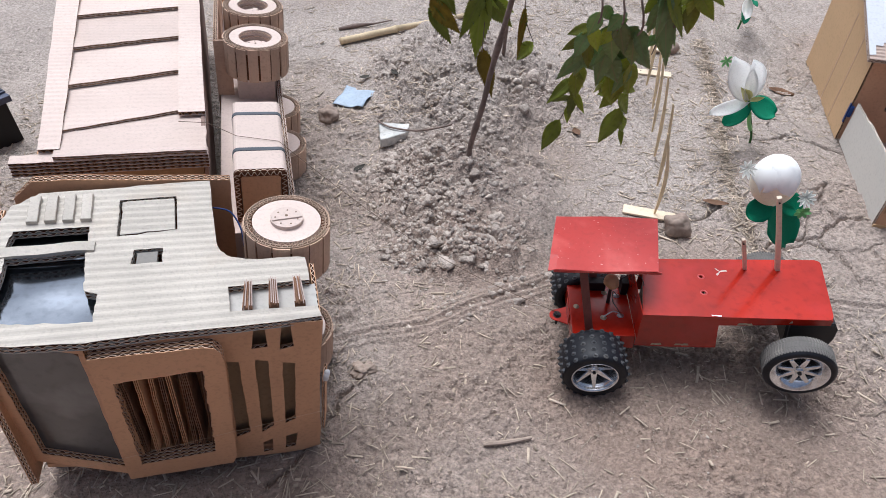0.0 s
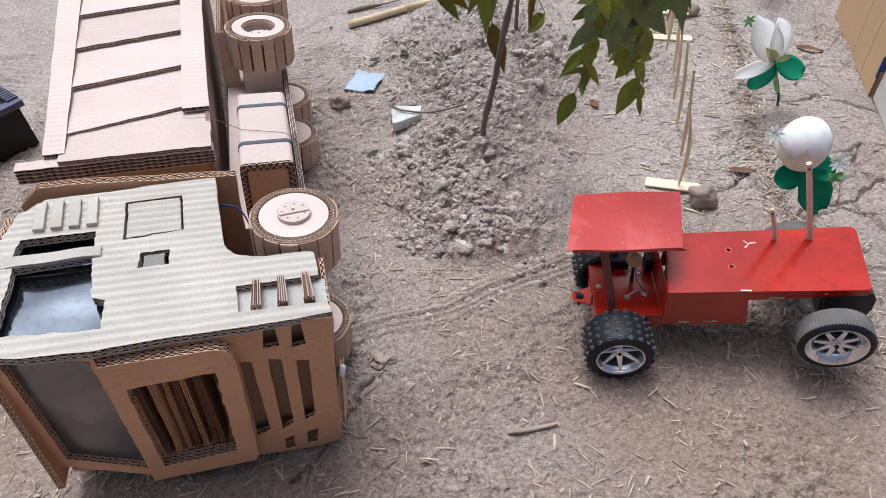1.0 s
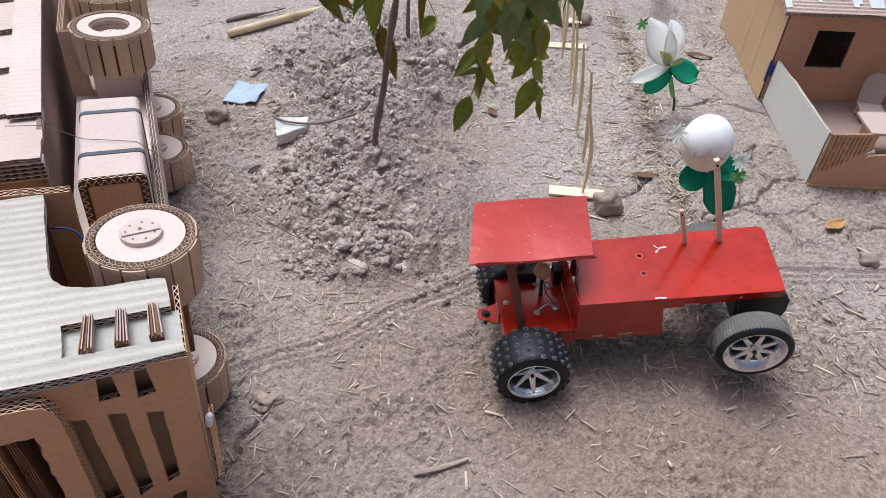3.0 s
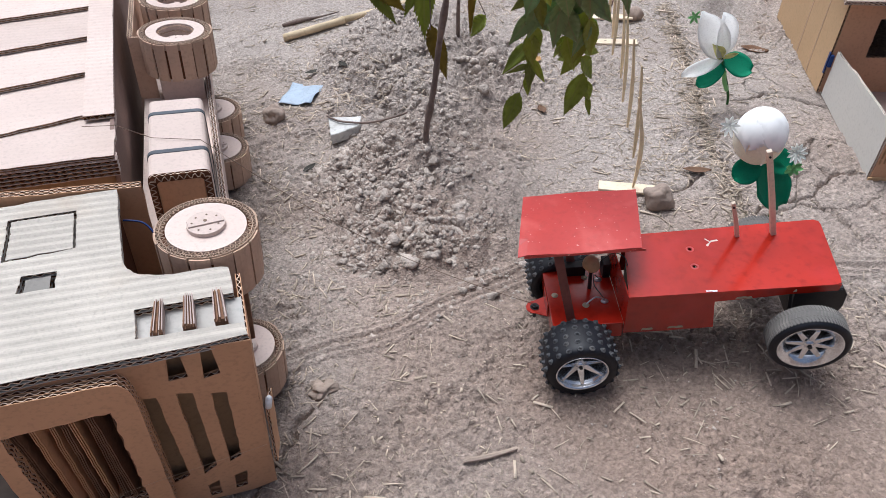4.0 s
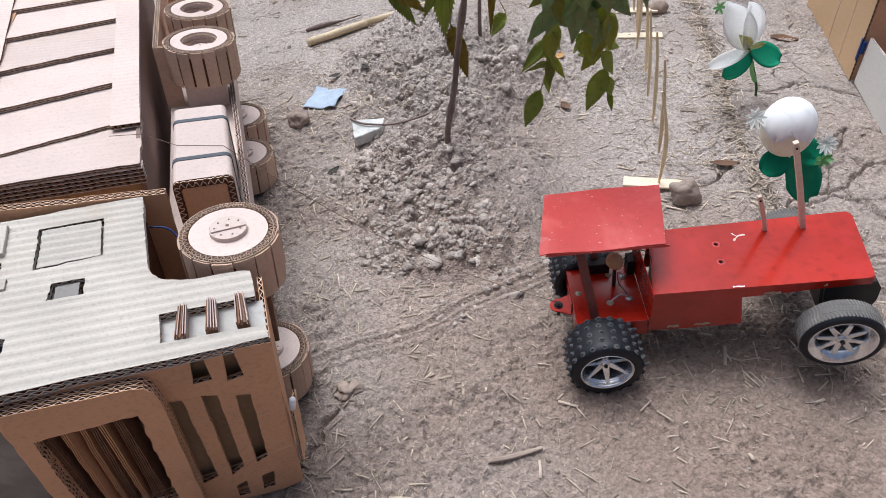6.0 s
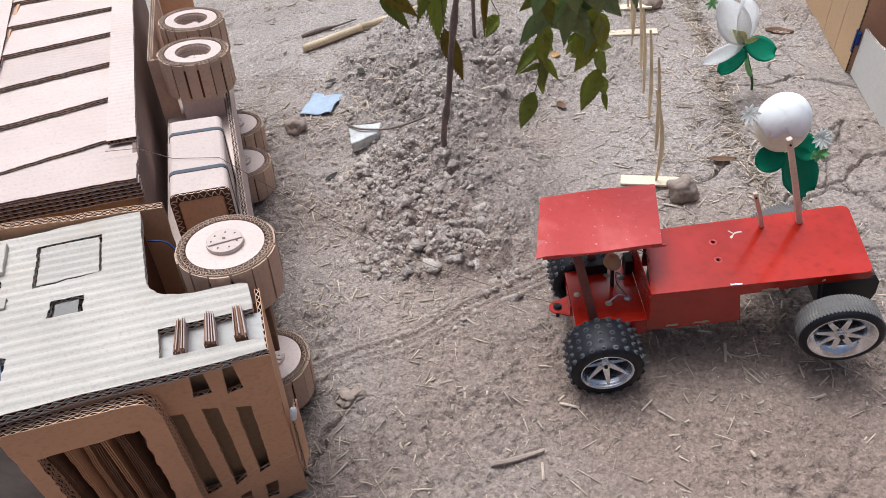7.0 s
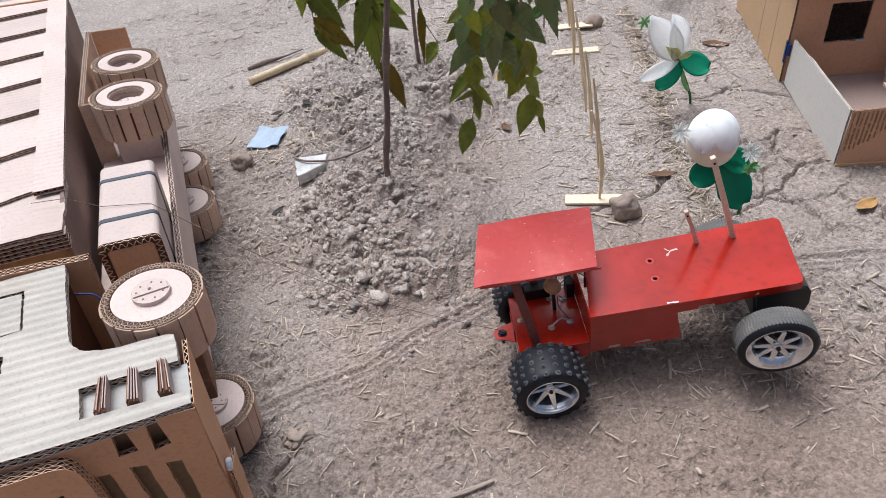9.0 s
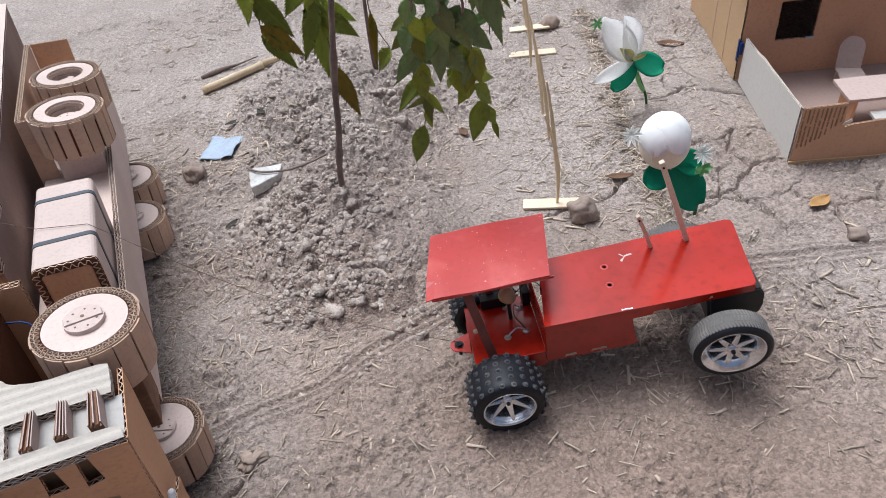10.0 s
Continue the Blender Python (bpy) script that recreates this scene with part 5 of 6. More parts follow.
part("stem", tube(smooth_path([(0, 0, -0.012), (-0.005, -0.005, 0.02), (-0.02, -0.009, 0.06), c]), 0.0027, 8), STEM, lily, "", True)
part("stem_sleeve", tube(smooth_path([(-0.013, -0.009, 0.038), (-0.026, -0.014, 0.062), (-0.033, -0.016, 0.088)]), [0.0024] + [0.0042] * 11 + [0.003], 8), LIME, lily, "light green sleeve", True)
for k, (tip, wd, cup, bend, face) in enumerate((((0.776, 1.38, 0.21), 0.056, 0.26, -0.05, (-0.25, -0.8, 0.4)), ((0.813, 1.366, 0.211), 0.05, 0.3, -0.04, (0.2, -0.8, 0.4)), ((0.757, 1.362, 0.097), 0.032, 0.18, 0.12, (0, -0.35, 0.95)))):
    part("petal", petal(c, rel(tip, o), face, wd, cup, bend, k, 0.0008, 0.5), PETAL, lily, "", True)
part("heart", petal(c, rel((0.808, 1.364, 0.15), o), (-0.1, -0.8, 0.5), 0.022, 0.6, 0.0, 9), HEART, lily, "yellow-green flower heart", True)
part("heart", petal(c, rel((0.86, 1.37, 0.128), o), (-0.1, -0.8, 0.5), 0.01, 0.4, 0.0, 10), HEART, lily, "", True)
for k, (a, b, wd) in enumerate((((0.842, 1.384, 0.109), (0.9, 1.374, 0.09), 0.052), ((0.842, 1.38, 0.1), (0.795, 1.37, 0.062), 0.036))):
    part("cloth_leaf", petal(rel(a, o), rel(b, o), (0, -0.6, 0.8), wd, 0.1, 0.05, 20 + k, 0.0006, 0.42), GREEN_CLOTH, lily, "green cloth leaf", True)
for k in range(6):
    a = k * 1.05
    q = Vector(rel((0.766, 1.388, 0.198), o))
    part("sprig", petal(q, q + Vector((0.014 * math.cos(a), -0.004, 0.014 * math.sin(a))), (0, -1, 0.3), 0.005, 0.1, 0, 30 + k), LIME, lily)

o = (0.829, 1.045, 0.0)
rose = thing("fabric_flower", Matrix.Translation(o), "round white and cream cloth rose with small daisies and green leaves", "artificial flower", "artificial flowers")
c = Vector(rel((0.741, 1.0, 0.192), o))
part("stem", tube(smooth_path([(0, 0, -0.01), (-0.006, -0.01, 0.04), (-0.04, -0.03, 0.1), tuple(c + Vector((0.01, 0.005, -0.03)))]), 0.0028, 8), STEM, rose, "", True)
R0 = 0.0425
bm = bmesh.new()
bmesh.ops.create_icosphere(bm, subdivisions=4, radius=R0 * 0.965)
for v in bm.verts:
    v.co *= 1 + 0.02 * noise.noise(v.co * 40)
bm.transform(Matrix.Translation(c) @ Matrix.Diagonal((0.88, 0.88, 1.04, 1)))
part("bud", bm, CREAM, rose, "cream inner bud", True)
for k, (yaw, tilt, span, lift) in enumerate(((-50, 12, 138, 0.998), (24, 40, 84, 1.012), (150, 36, 90, 1.008))):
    bm = bmesh.new()
    bmesh.ops.create_grid(bm, x_segments=16, y_segments=16, size=1)
    for v in bm.verts:
        p, q = v.co.x, v.co.y
        p, q = p * math.sqrt(1 - q * q / 2), q * math.sqrt(1 - p * p / 2)
        ruffle = 1 + 0.3 * noise.noise(Vector((math.cos(math.atan2(q, p)) * 1.6, math.sin(math.atan2(q, p)) * 1.6, k * 5.3)))
        a, b = radians(span * 0.6) * p * ruffle, radians(span * 0.62) * q * ruffle
        r = R0 * (lift + 0.02 * noise.noise(Vector((p * 1.7, q * 1.7, k * 3.1))) - 0.03 * (p * p + q * q) ** 2)
        v.co = Vector((math.sin(a) * math.cos(b), math.sin(b), math.cos(a) * math.cos(b))) * r
    up = bmesh.ops.extrude_face_region(bm, geom=bm.faces[:])
    for v in up["geom"]:
        if isinstance(v, bmesh.types.BMVert):
            v.co *= 0.993
    bmesh.ops.recalc_face_normals(bm, faces=bm.faces[:])
    bm.transform(Matrix.Translation(c) @ Matrix.Diagonal((0.88, 0.88, 1.04, 1)) @ pose(0, 0, 0, 0, 0, yaw) @ pose(0, 0, 0, tilt, 0, 0))
    part("petal", bm, PETAL_SOLID, rose, "", True)
for k, (a, b, wd) in enumerate((((0.757, 0.992, 0.15), (0.8, 0.978, 0.074), 0.06), ((0.748, 0.99, 0.15), (0.712, 0.984, 0.131), 0.04), ((0.76, 1.0, 0.158), (0.806, 0.997, 0.134), 0.042))):
    part("cloth_leaf", petal(rel(a, o), rel(b, o), (0, -0.7, 0.7), wd, 0.1, 0.04, 40 + k, 0.0006, 0.42), GREEN_CLOTH, rose, "green cloth leaf", True)
for q, n in (((0.789, 0.98, 0.176), 11), ((0.69, 1.0, 0.215), 9)):
    q = Vector(rel(q, o))
    for k in range(n):
        a = 2 * math.pi * k / n
        part("daisy_petal", petal(q, q + Vector((0.015 * math.cos(a), -0.006 + 0.007 * math.sin(a), 0.0135 * math.sin(a))), (0, -0.7, 0.7), 0.005, 0.3, 0, 60 + k, 0.0005, 0.5), DAISY, rose)
for k in range(7):
    a = 2 * math.pi * k / 7
    q = Vector(rel((0.793, 0.978, 0.148), o))
    part("sprig", petal(q, q + Vector((0.014 * math.cos(a), -0.004, 0.012 * math.sin(a))), (0, -0.8, 0.6), 0.007, 0.1, 0, 80 + k), LIME, rose, "light green sprig")
far = copy_thing(lily, Matrix.Translation((1.005, 1.96, 0)) @ pose(0, 0, 0, 0, 0, 60))
far["label"] = "cloth flower with lime green stem standing behind the others"

# ---- picket fence of split sticks ----
fence = thing("stick_fence", Matrix.Translation((0.62, 1.139, 0.0)), "row of thin pale split sticks standing on flat wooden feet", "fence")
for k, (x, y, h, lean) in enumerate(((0.0, 0.0, 0.182, 0.0), (0.022, 0.087, 0.19, 0.004), (0.036, 0.191, 0.188, 0.003), (0.049, 0.288, 0.186, 0.002), (0.068, 0.387, 0.178, 0.0), (0.074, 0.497, 0.17, 0.012), (0.093, 0.583, 0.16, 0.004), (0.11, 0.69, 0.15, 0.0))):
    rnd = random.Random(400 + k)
    bm, rows = bmesh.new(), []
    for i in range(9):
        u = i / 8
        bow = (0.01 if k == 0 else 0.003) * math.sin(u * math.pi)
        p = Vector((x - 0.018 * u + bow + lean * u, y + rnd.uniform(-0.001, 0.001), 0.001 + h * u))
        w = (0.0018 + 0.0018 * math.sin(min(u * 1.4, 1) * math.pi * 0.9)) * (1 if u < 0.95 else 0.6)
        rows.append([bm.verts.new(p + Vector((a * w, b * 0.0013, 0))) for a, b in ((-1, -1), (1, -1), (1, 1), (-1, 1))])
    for a, b in zip(rows, rows[1:]):
        for j in range(4):
            bm.faces.new((a[j], a[(j + 1) % 4], b[(j + 1) % 4], b[j]))
    bm.faces.new(rows[-1])
    part("picket", bm, SPLIT_CANE, fence)
for x, y, l, a in ((-0.01, 0.002, 0.1, -14), (0.095, 0.572, 0.112, -10), (0.117, 0.69, 0.1, -8)):
    ob = part("foot", box(-l / 2, l / 2, -0.013, 0.013, 0, 0.0045, 0.0012), PALE_WOOD, fence, "flat pale wooden foot")
    ob.matrix_basis = pose(x, y, height_at(0.62 + x, 1.139 + y) + 0.001, 0, 0, a)


# ---- the young trees ----
tree = thing("sapling", Matrix.Translation((0.2535, 1.19, 0.085)), "young tree with thin grey-brown trunk and drooping serrated leaves", "tree")
o = (0.2535, 1.19, 0.085)
trunk_line = smooth_path([rel(p, o) for p in ((0.2535, 1.191, 0.05), (0.2575, 1.189, 0.115), (0.275, 1.183, 0.2), (0.2875, 1.179, 0.28), (0.315, 1.171, 0.42), (0.34, 1.163, 0.56), (0.36, 1.157, 0.68), (0.372, 1.153, 0.78))], 6)
trunk_r = [0.0054 - 0.0017 * i / len(trunk_line) + (0.0011 if i in (8, 9, 19, 20) else 0) + 0.00035 * math.sin(i * 2.3) for i in range(len(trunk_line))]
bm = tube(trunk_line, trunk_r, 14)
for v in bm.verts:
    v.co += Vector((1, 1, 0)) * 0.0005 * noise.noise(v.co * 180)
trunk = part("trunk", bm, BARK, tree, "", True)


def leaf_mesh(name, length, width, seed, material, coarse=0.0):
    """A pointed, toothed leaf folded along its midrib, its stalk at the origin, hanging along -z and facing -y."""
    rnd = random.Random(seed)
    bm = bmesh.new()
    n, rows = 34, []
    curl, twist, fold = rnd.uniform(-0.1, 0.2), rnd.uniform(-0.5, 0.5), rnd.uniform(0.2, 0.45)
    for i in range(n + 1):
        u = i / n
        w = width / 2 * (math.sin(math.pi * min(u * 1.02, 1) ** 0.62) ** 1.05) if 0.02 < u < 0.985 else 0.0005
        tooth = 1.0 + (0.032 + coarse) * (1 if i % 2 else -1) * (0.25 < u < 0.95)
        z = -length * u
        y = curl * length * u * u
        row = []
        for k in (-1, -0.5, 0, 0.5, 1):
            a = twist * u + 0.08 * math.sin(u * 9 + seed) * k
            x = w * k * (tooth if abs(k) == 1 else 1) * (1 + rnd.uniform(-0.02, 0.02))
            row.append(bm.verts.new((x * math.cos(a), y - abs(x) * fold + x * math.sin(a) + 0.0004 * math.sin(u * 40) * abs(k), z - (0.0016 + coarse * 0.03) * (abs(k) == 1) * (i % 2))))
        rows.append(row)
    for a, b in zip(rows, rows[1:]):
        for k in range(4):
            bm.faces.new((a[k], a[k + 1], b[k + 1], b[k]))
    up = bmesh.ops.extrude_face_region(bm, geom=bm.faces[:])
    bmesh.ops.translate(bm, verts=[v for v in up["geom"] if isinstance(v, bmesh.types.BMVert)], vec=(0, 0.0004, 0))
    bmesh.ops.recalc_face_normals(bm, faces=bm.faces[:])
    me = bpy.data.meshes.new(name)
    bm.to_mesh(me)
    bm.free()
    me.materials.append(material)
    me.polygons.foreach_set("use_smooth", [True] * len(me.polygons))
    return me


# unit leaves, 0.05 m long and 0.025 m wide: olive, dark, turning
LEAVES = [[leaf_mesh("leaf", 0.05, 0.025, 500 + 10 * k + i, m) for i in range(3)] for k, m in enumerate((LEAF, LEAF_DARK, LEAF_TURN))]
LOBED = [[leaf_mesh("leaf", 0.05, 0.025, 560 + 10 * k + i, m, 0.05) for i in range(3)] for k, m in enumerate((LEAF, LEAF_DARK, LEAF_TURN))]
leaf_rnd = random.Random(77)


def hang(fork, points, leaves, meshes):
    """A hanging leaf stalk that springs from fork; its leaves: how far along, the way from stalk to tip, width, kind."""
    fork = Vector(fork)
    top = Vector(points[0])
    bend = fork.lerp(top, 0.6) + Vector((0, 0, 0.03))
    own = [Vector(rel(p, o)) for p in points]
    line = smooth_path([Vector(rel(fork, o)), Vector(rel(bend, o))] + own, 5)
    stalk = part("stalk", tube(line, [0.0019 - 0.0012 * i / len(line) for i in range(len(line))], 6), BARK, tree, "", True)
    more = [(min(u + leaf_rnd.uniform(-0.06, 0.05), 1), -dx * 0.7 + leaf_rnd.uniform(-0.024, 0.024), dy + leaf_rnd.uniform(0.01, 0.035), dz * leaf_rnd.uniform(0.65, 0.9), wide * 0.8, kind) for u, dx, dy, dz, wide, kind in leaves for _ in range(2) if meshes is LEAVES and u < 0.92 and leaf_rnd.random() < 0.75]
    for u, dx, dy, dz, wide, kind in leaves + more:
        k = min(int(u * (len(own) - 1)), len(own) - 2)
        p = own[k].lerp(own[k + 1], u * (len(own) - 1) - k)
        d = Vector((dx, dy + leaf_rnd.uniform(-0.012, 0.008), dz))
        z = -d.normalized()
        face = Vector((leaf_rnd.uniform(-0.45, 0.35), -1, leaf_rnd.uniform(0.1, 0.7)))
        y = -(face - z * face.dot(z)).normalized()
        turn = Matrix((y.cross(z), y, z)).transposed().to_4x4()
        ob = new("leaf", leaf_rnd.choice(meshes[kind]))
        ob.parent = stalk
        ob.matrix_basis = Matrix.Translation(p) @ turn @ Matrix.Diagonal((wide / 0.025 * 1.02, wide / 0.025, d.length / 0.05, 1))


# the near sprays
hang((0.36, 1.157, 0.68), [(0.413, 0.969, 0.479), (0.409, 1.016, 0.420), (0.413, 1.047, 0.376), (0.412, 1.086, 0.317), (0.421, 1.109, 0.276), (0.412, 1.154, 0.196)],
     [(0.03, -0.010, 0.011, -0.039, 0.020, 1), (0.13, 0.015, 0.011, -0.043, 0.019, 0), (0.18, -0.016, 0.011, -0.042, 0.022, 1), (0.25, 0.013, 0.012, -0.053, 0.018, 0), (0.37, -0.007, 0.010, -0.046, 0.019, 1), (0.39, -0.033, 0.013, -0.051, 0.022, 1), (0.54, 0.006, 0.011, -0.057, 0.023, 0), (0.60, 0.001, 0.009, -0.041, 0.013, 0), (0.62, -0.039, 0.013, -0.051, 0.020, 0), (0.77, 0.023, 0.007, -0.046, 0.013, 0), (0.79, 0.001, 0.012, -0.065, 0.016, 0), (0.89, 0.006, 0.008, -0.042, 0.013, 0), (1.00, -0.027, 0.013, -0.079, 0.028, 0)], LEAVES)
hang((0.36, 1.157, 0.68), [(0.442, 0.969, 0.475), (0.439, 1.016, 0.416), (0.451, 1.055, 0.359), (0.469, 1.086, 0.308)],
     [(0.05, -0.012, 0.008, -0.028, 0.020, 1), (0.11, 0.019, 0.014, -0.055, 0.024, 1), (0.16, -0.015, 0.011, -0.041, 0.019, 0), (0.28, 0.011, 0.011, -0.046, 0.025, 1), (0.43, -0.004, 0.017, -0.075, 0.025, 1), (0.52, 0.027, 0.012, -0.058, 0.030, 1), (0.87, 0.017, 0.011, -0.059, 0.025, 0)], LEAVES)
hang((0.36, 1.157, 0.68), [(0.467, 0.969, 0.471), (0.472, 1.016, 0.411), (0.487, 1.055, 0.354), (0.486, 1.090, 0.299), (0.504, 1.121, 0.243), (0.521, 1.152, 0.183)],
     [(0.10, 0.020, 0.012, -0.050, 0.022, 1), (0.15, 0.006, 0.012, -0.051, 0.027, 1), (0.20, 0.039, 0.009, -0.046, 0.023, 1), (0.37, 0.012, 0.013, -0.063, 0.024, 0), (0.39, -0.019, 0.013, -0.052, 0.021, 1), (0.49, -0.013, 0.010, -0.046, 0.022, 0), (0.61, -0.025, 0.009, -0.042, 0.022, 0), (0.66, 0.028, 0.008, -0.049, 0.024, 0), (0.80, -0.021, 0.016, -0.089, 0.031, 0), (0.85, 0.014, 0.008, -0.049, 0.020, 0), (0.99, 0.008, 0.006, -0.039, 0.010, 0)], LEAVES)
hang((0.36, 1.157, 0.68), [(0.504, 0.961, 0.475), (0.504, 1.000, 0.427), (0.508, 1.031, 0.385)],
     [(0.20, 0.017, 0.010, -0.041, 0.017, 0), (0.45, 0.011, 0.008, -0.032, 0.016, 1)], LEAVES)
hang((0.366, 1.155, 0.72), [(0.477, 0.941, 0.543), (0.488, 0.961, 0.501), (0.494, 0.977, 0.465)],
     [(0.40, 0.003, 0.009, -0.070, 0.023, 1), (0.40, 0.041, 0.009, -0.069, 0.022, 0), (0.56, 0.023, 0.012, -0.099, 0.025, 1), (0.87, 0.025, 0.006, -0.048, 0.019, 1)], LEAVES)
hang((0.366, 1.155, 0.72), [(0.519, 0.945, 0.536), (0.524, 0.959, 0.507), (0.525, 0.969, 0.485)],
     [(0.14, 0.042, 0.005, -0.038, 0.019, 0), (0.50, 0.005, 0.006, -0.046, 0.022, 0), (0.50, 0.030, 0.005, -0.037, 0.021, 0), (0.90, 0.006, 0.006, -0.049, 0.021, 0)], LEAVES)
# the sprays behind the trunk
hang((0.34, 1.163, 0.56), [(0.173, 1.380, 0.411), (0.172, 1.380, 0.355), (0.169, 1.380, 0.301)],
     [(0.17, -0.025, 0.000, -0.077, 0.037, 0), (0.43, 0.049, 0.000, -0.085, 0.039, 0), (0.91, 0.061, 0.000, -0.068, 0.032, 2), (1.00, 0.043, 0.000, -0.083, 0.027, 0)], LOBED)
hang((0.34, 1.163, 0.56), [(0.266, 1.380, 0.394), (0.274, 1.380, 0.336), (0.276, 1.380, 0.275), (0.274, 1.380, 0.205)],
     [(0.10, -0.057, 0.000, -0.058, 0.035, 0), (0.16, -0.002, 0.000, -0.079, 0.035, 0), (0.24, -0.013, 0.000, -0.172, 0.047, 0), (0.33, -0.048, 0.000, -0.105, 0.031, 0), (0.36, 0.060, 0.000, -0.048, 0.027, 0), (0.45, 0.058, 0.000, -0.058, 0.033, 0), (0.95, 0.026, 0.000, -0.122, 0.034, 2)], LOBED)
hang((0.35, 1.16, 0.6), [(0.359, 1.440, 0.358), (0.357, 1.440, 0.308), (0.359, 1.440, 0.255), (0.381, 1.440, 0.201)],
     [(0.52, -0.009, 0.000, -0.117, 0.014, 2), (0.59, -0.003, 0.000, -0.074, 0.013, 0), (1.00, -0.033, 0.000, -0.047, 0.029, 0)], LOBED)
shoot = thing("sapling", Matrix.Translation((0.337, 1.7, 0.02)), "bare thin grey stem standing in the soil heap", "tree")
part("trunk", tube(smooth_path([(0, 0, 0), (0.002, -0.012, 0.08), (0.007, -0.03, 0.17), (0.016, -0.05, 0.27), (0.03, -0.08, 0.4)], 4), [0.005 - 0.00012 * k for k in range(17)], 10), BARK, shoot, "", True)


# ---- loose things on the ground ----
def lumpy(radius, squash, seed, rough=0.22, detail=3):
    bm = bmesh.new()
    bmesh.ops.create_icosphere(bm, subdivisions=detail, radius=1)
    for v in bm.verts:
        k = 1 + rough * noise.noise(v.co * 1.3 + Vector((seed, 0, 0))) - rough * 0.45 * abs(noise.noise(v.co * 3.2 + Vector((0, seed, 0)))) + rough * 0.25 * noise.noise(v.co * 9 + Vector((0, seed, 0)))
        v.co = Vector((v.co.x * radius[0], v.co.y * radius[1], v.co.z * radius[2] * squash)) * k
    return bm


def lay(name, bm, material, x, y, up, label, category, turn=0.0, smooth=True, group=""):
    ob = link_mesh(name, bm, material, None, "", smooth)
    ob.matrix_basis = pose(x, y, height_at(x, y) + up, 0, 0, turn)
    return tagged(ob, label, category, group)


lay("stone", lumpy((0.026, 0.022, 0.026), 1, 3, 0.34, 4), STONE, 0.653, 1.094, 0.014, "rounded brown stone beside the fence foot", "stone")
lay("stone", lumpy((0.024, 0.018, 0.019), 1, 8, 0.3), STONE, 0.79, 1.832, 0.012, "grey-brown stone behind the fence", "stone")
lay("soil_clod", lumpy((0.024, 0.023, 0.024), 1, 14, 0.35, 4), STONE, -0.065, 1.438, 0.01, "dark lump of soil", "soil clod")
lay("soil_clod", lumpy((0.016, 0.014, 0.012), 1, 17, 0.5), STONE, 1.035, 0.925, 0.008, "dry lump of soil at the bed's edge", "soil clod")
tile = prism(rough_poly([(-0.022, -0.036), (0.03, -0.007), (0.035, 0.029), (-0.034, 0.031)], 0.012, 0.002, 601), 0, 0.022)
bmesh.ops.bevel(tile, geom=tile.edges[:], offset=0.0012, segments=1, affect="EDGES")
lay("broken_tile", tile, BLOCK, 0.088, 1.362, -0.002, "broken chunk of white tile lying on the soil", "rubble", 0, False)
ob = lay("twig", tube(smooth_path([(-0.035, 0.03, 0.026), (-0.005, 0.005, 0.027), (0.05, -0.004, 0.026), (0.1, 0.004, 0.03), (0.13, 0.012, 0.035)]), [0.0022] * 24 + [0.0012], 7), BARK, 0.088, 1.362, -0.002, "thin curved twig lying across the broken tile", "twig")
sheet = bmesh.new()
bmesh.ops.create_grid(sheet, x_segments=14, y_segments=12, size=0.5)
for v in sheet.verts:
    x, y = v.co.x, v.co.y
    v.co = (x * 0.076 + 0.008 * y + (0.0015 * math.sin(y * 9) if abs(x) > 0.45 else 0), y * 0.075 + (0.01 if x < -0.2 else 0) * (y > 0.4), 0.006 + 0.006 * noise.noise(Vector((x * 3, y * 3, 4))) + 0.006 * max(0, x) + 0.01 * max(0, y - 0.3))
up = bmesh.ops.extrude_face_region(sheet, geom=sheet.faces[:])
bmesh.ops.translate(sheet, verts=[v for v in up["geom"] if isinstance(v, bmesh.types.BMVert)], vec=(0, 0, 0.0008))
lay("plastic_scrap", sheet, BLUE_SHEET, -0.022, 1.53, 0.0, "crumpled scrap of pale blue plastic sheet", "scrap", -12)
cane = smooth_path([(-0.097, 1.813, 0), (-0.02, 1.858, 0), (0.047, 1.898, 0)], 4)
bm = bmesh.new()
merge(bm, tube([rel(p, (0, 1.87, 0)) for p in cane], [0.0095, 0.0095, 0.0092, 0.0092, 0.0098, 0.0092, 0.0092, 0.0092, 0.011], 14))
merge(bm, tube([rel(p, (0, 1.87, 0)) for p in ((0.05, 1.899, 0.001), (0.11, 1.929, 0.001), (0.19, 1.968, 0.002), (0.24, 1.992, 0.004))], [0.0085, 0.0078, 0.0075, 0.007], 12))
lay("cane", bm, BAMBOO, 0.0, 1.87, 0.01, "jointed piece of yellow cane lying on the ground", "cane")
bm = tube(smooth_path([(-0.07, -0.03, 0.002), (-0.02, -0.008, 0.004), (0.02, 0.004, 0.004), (0.075, 0.035, 0.003)], 4), [0.004, 0.0055, 0.006, 0.007, 0.0062, 0.0058, 0.005, 0.004, 0.003, 0.0022, 0.002, 0.0016, 0.001], 8)
lay("bark_strip", bm, BARK, -0.045, 1.93, 0.002, "dark strip of peeled bark", "bark")
bm = tube([(-0.033, -0.007, 0.003), (-0.024, -0.004, 0.004), (-0.018, -0.0045, 0.0045), (0.0, -0.001, 0.004), (0.02, 0.0035, 0.004), (0.035, 0.008, 0.004)], [0.0016, 0.0048, 0.0034, 0.0036, 0.003, 0.0022], 7)
for v in bm.verts:
    v.co.z *= 0.7
    v.co += Vector((0, 1, 1)) * 0.0008 * noise.noise(v.co * 400)
lay("twig", bm, SCRAP, 0.318, 0.628, 0.001, "short broken pale grey-brown twig", "twig", 0.0, False)



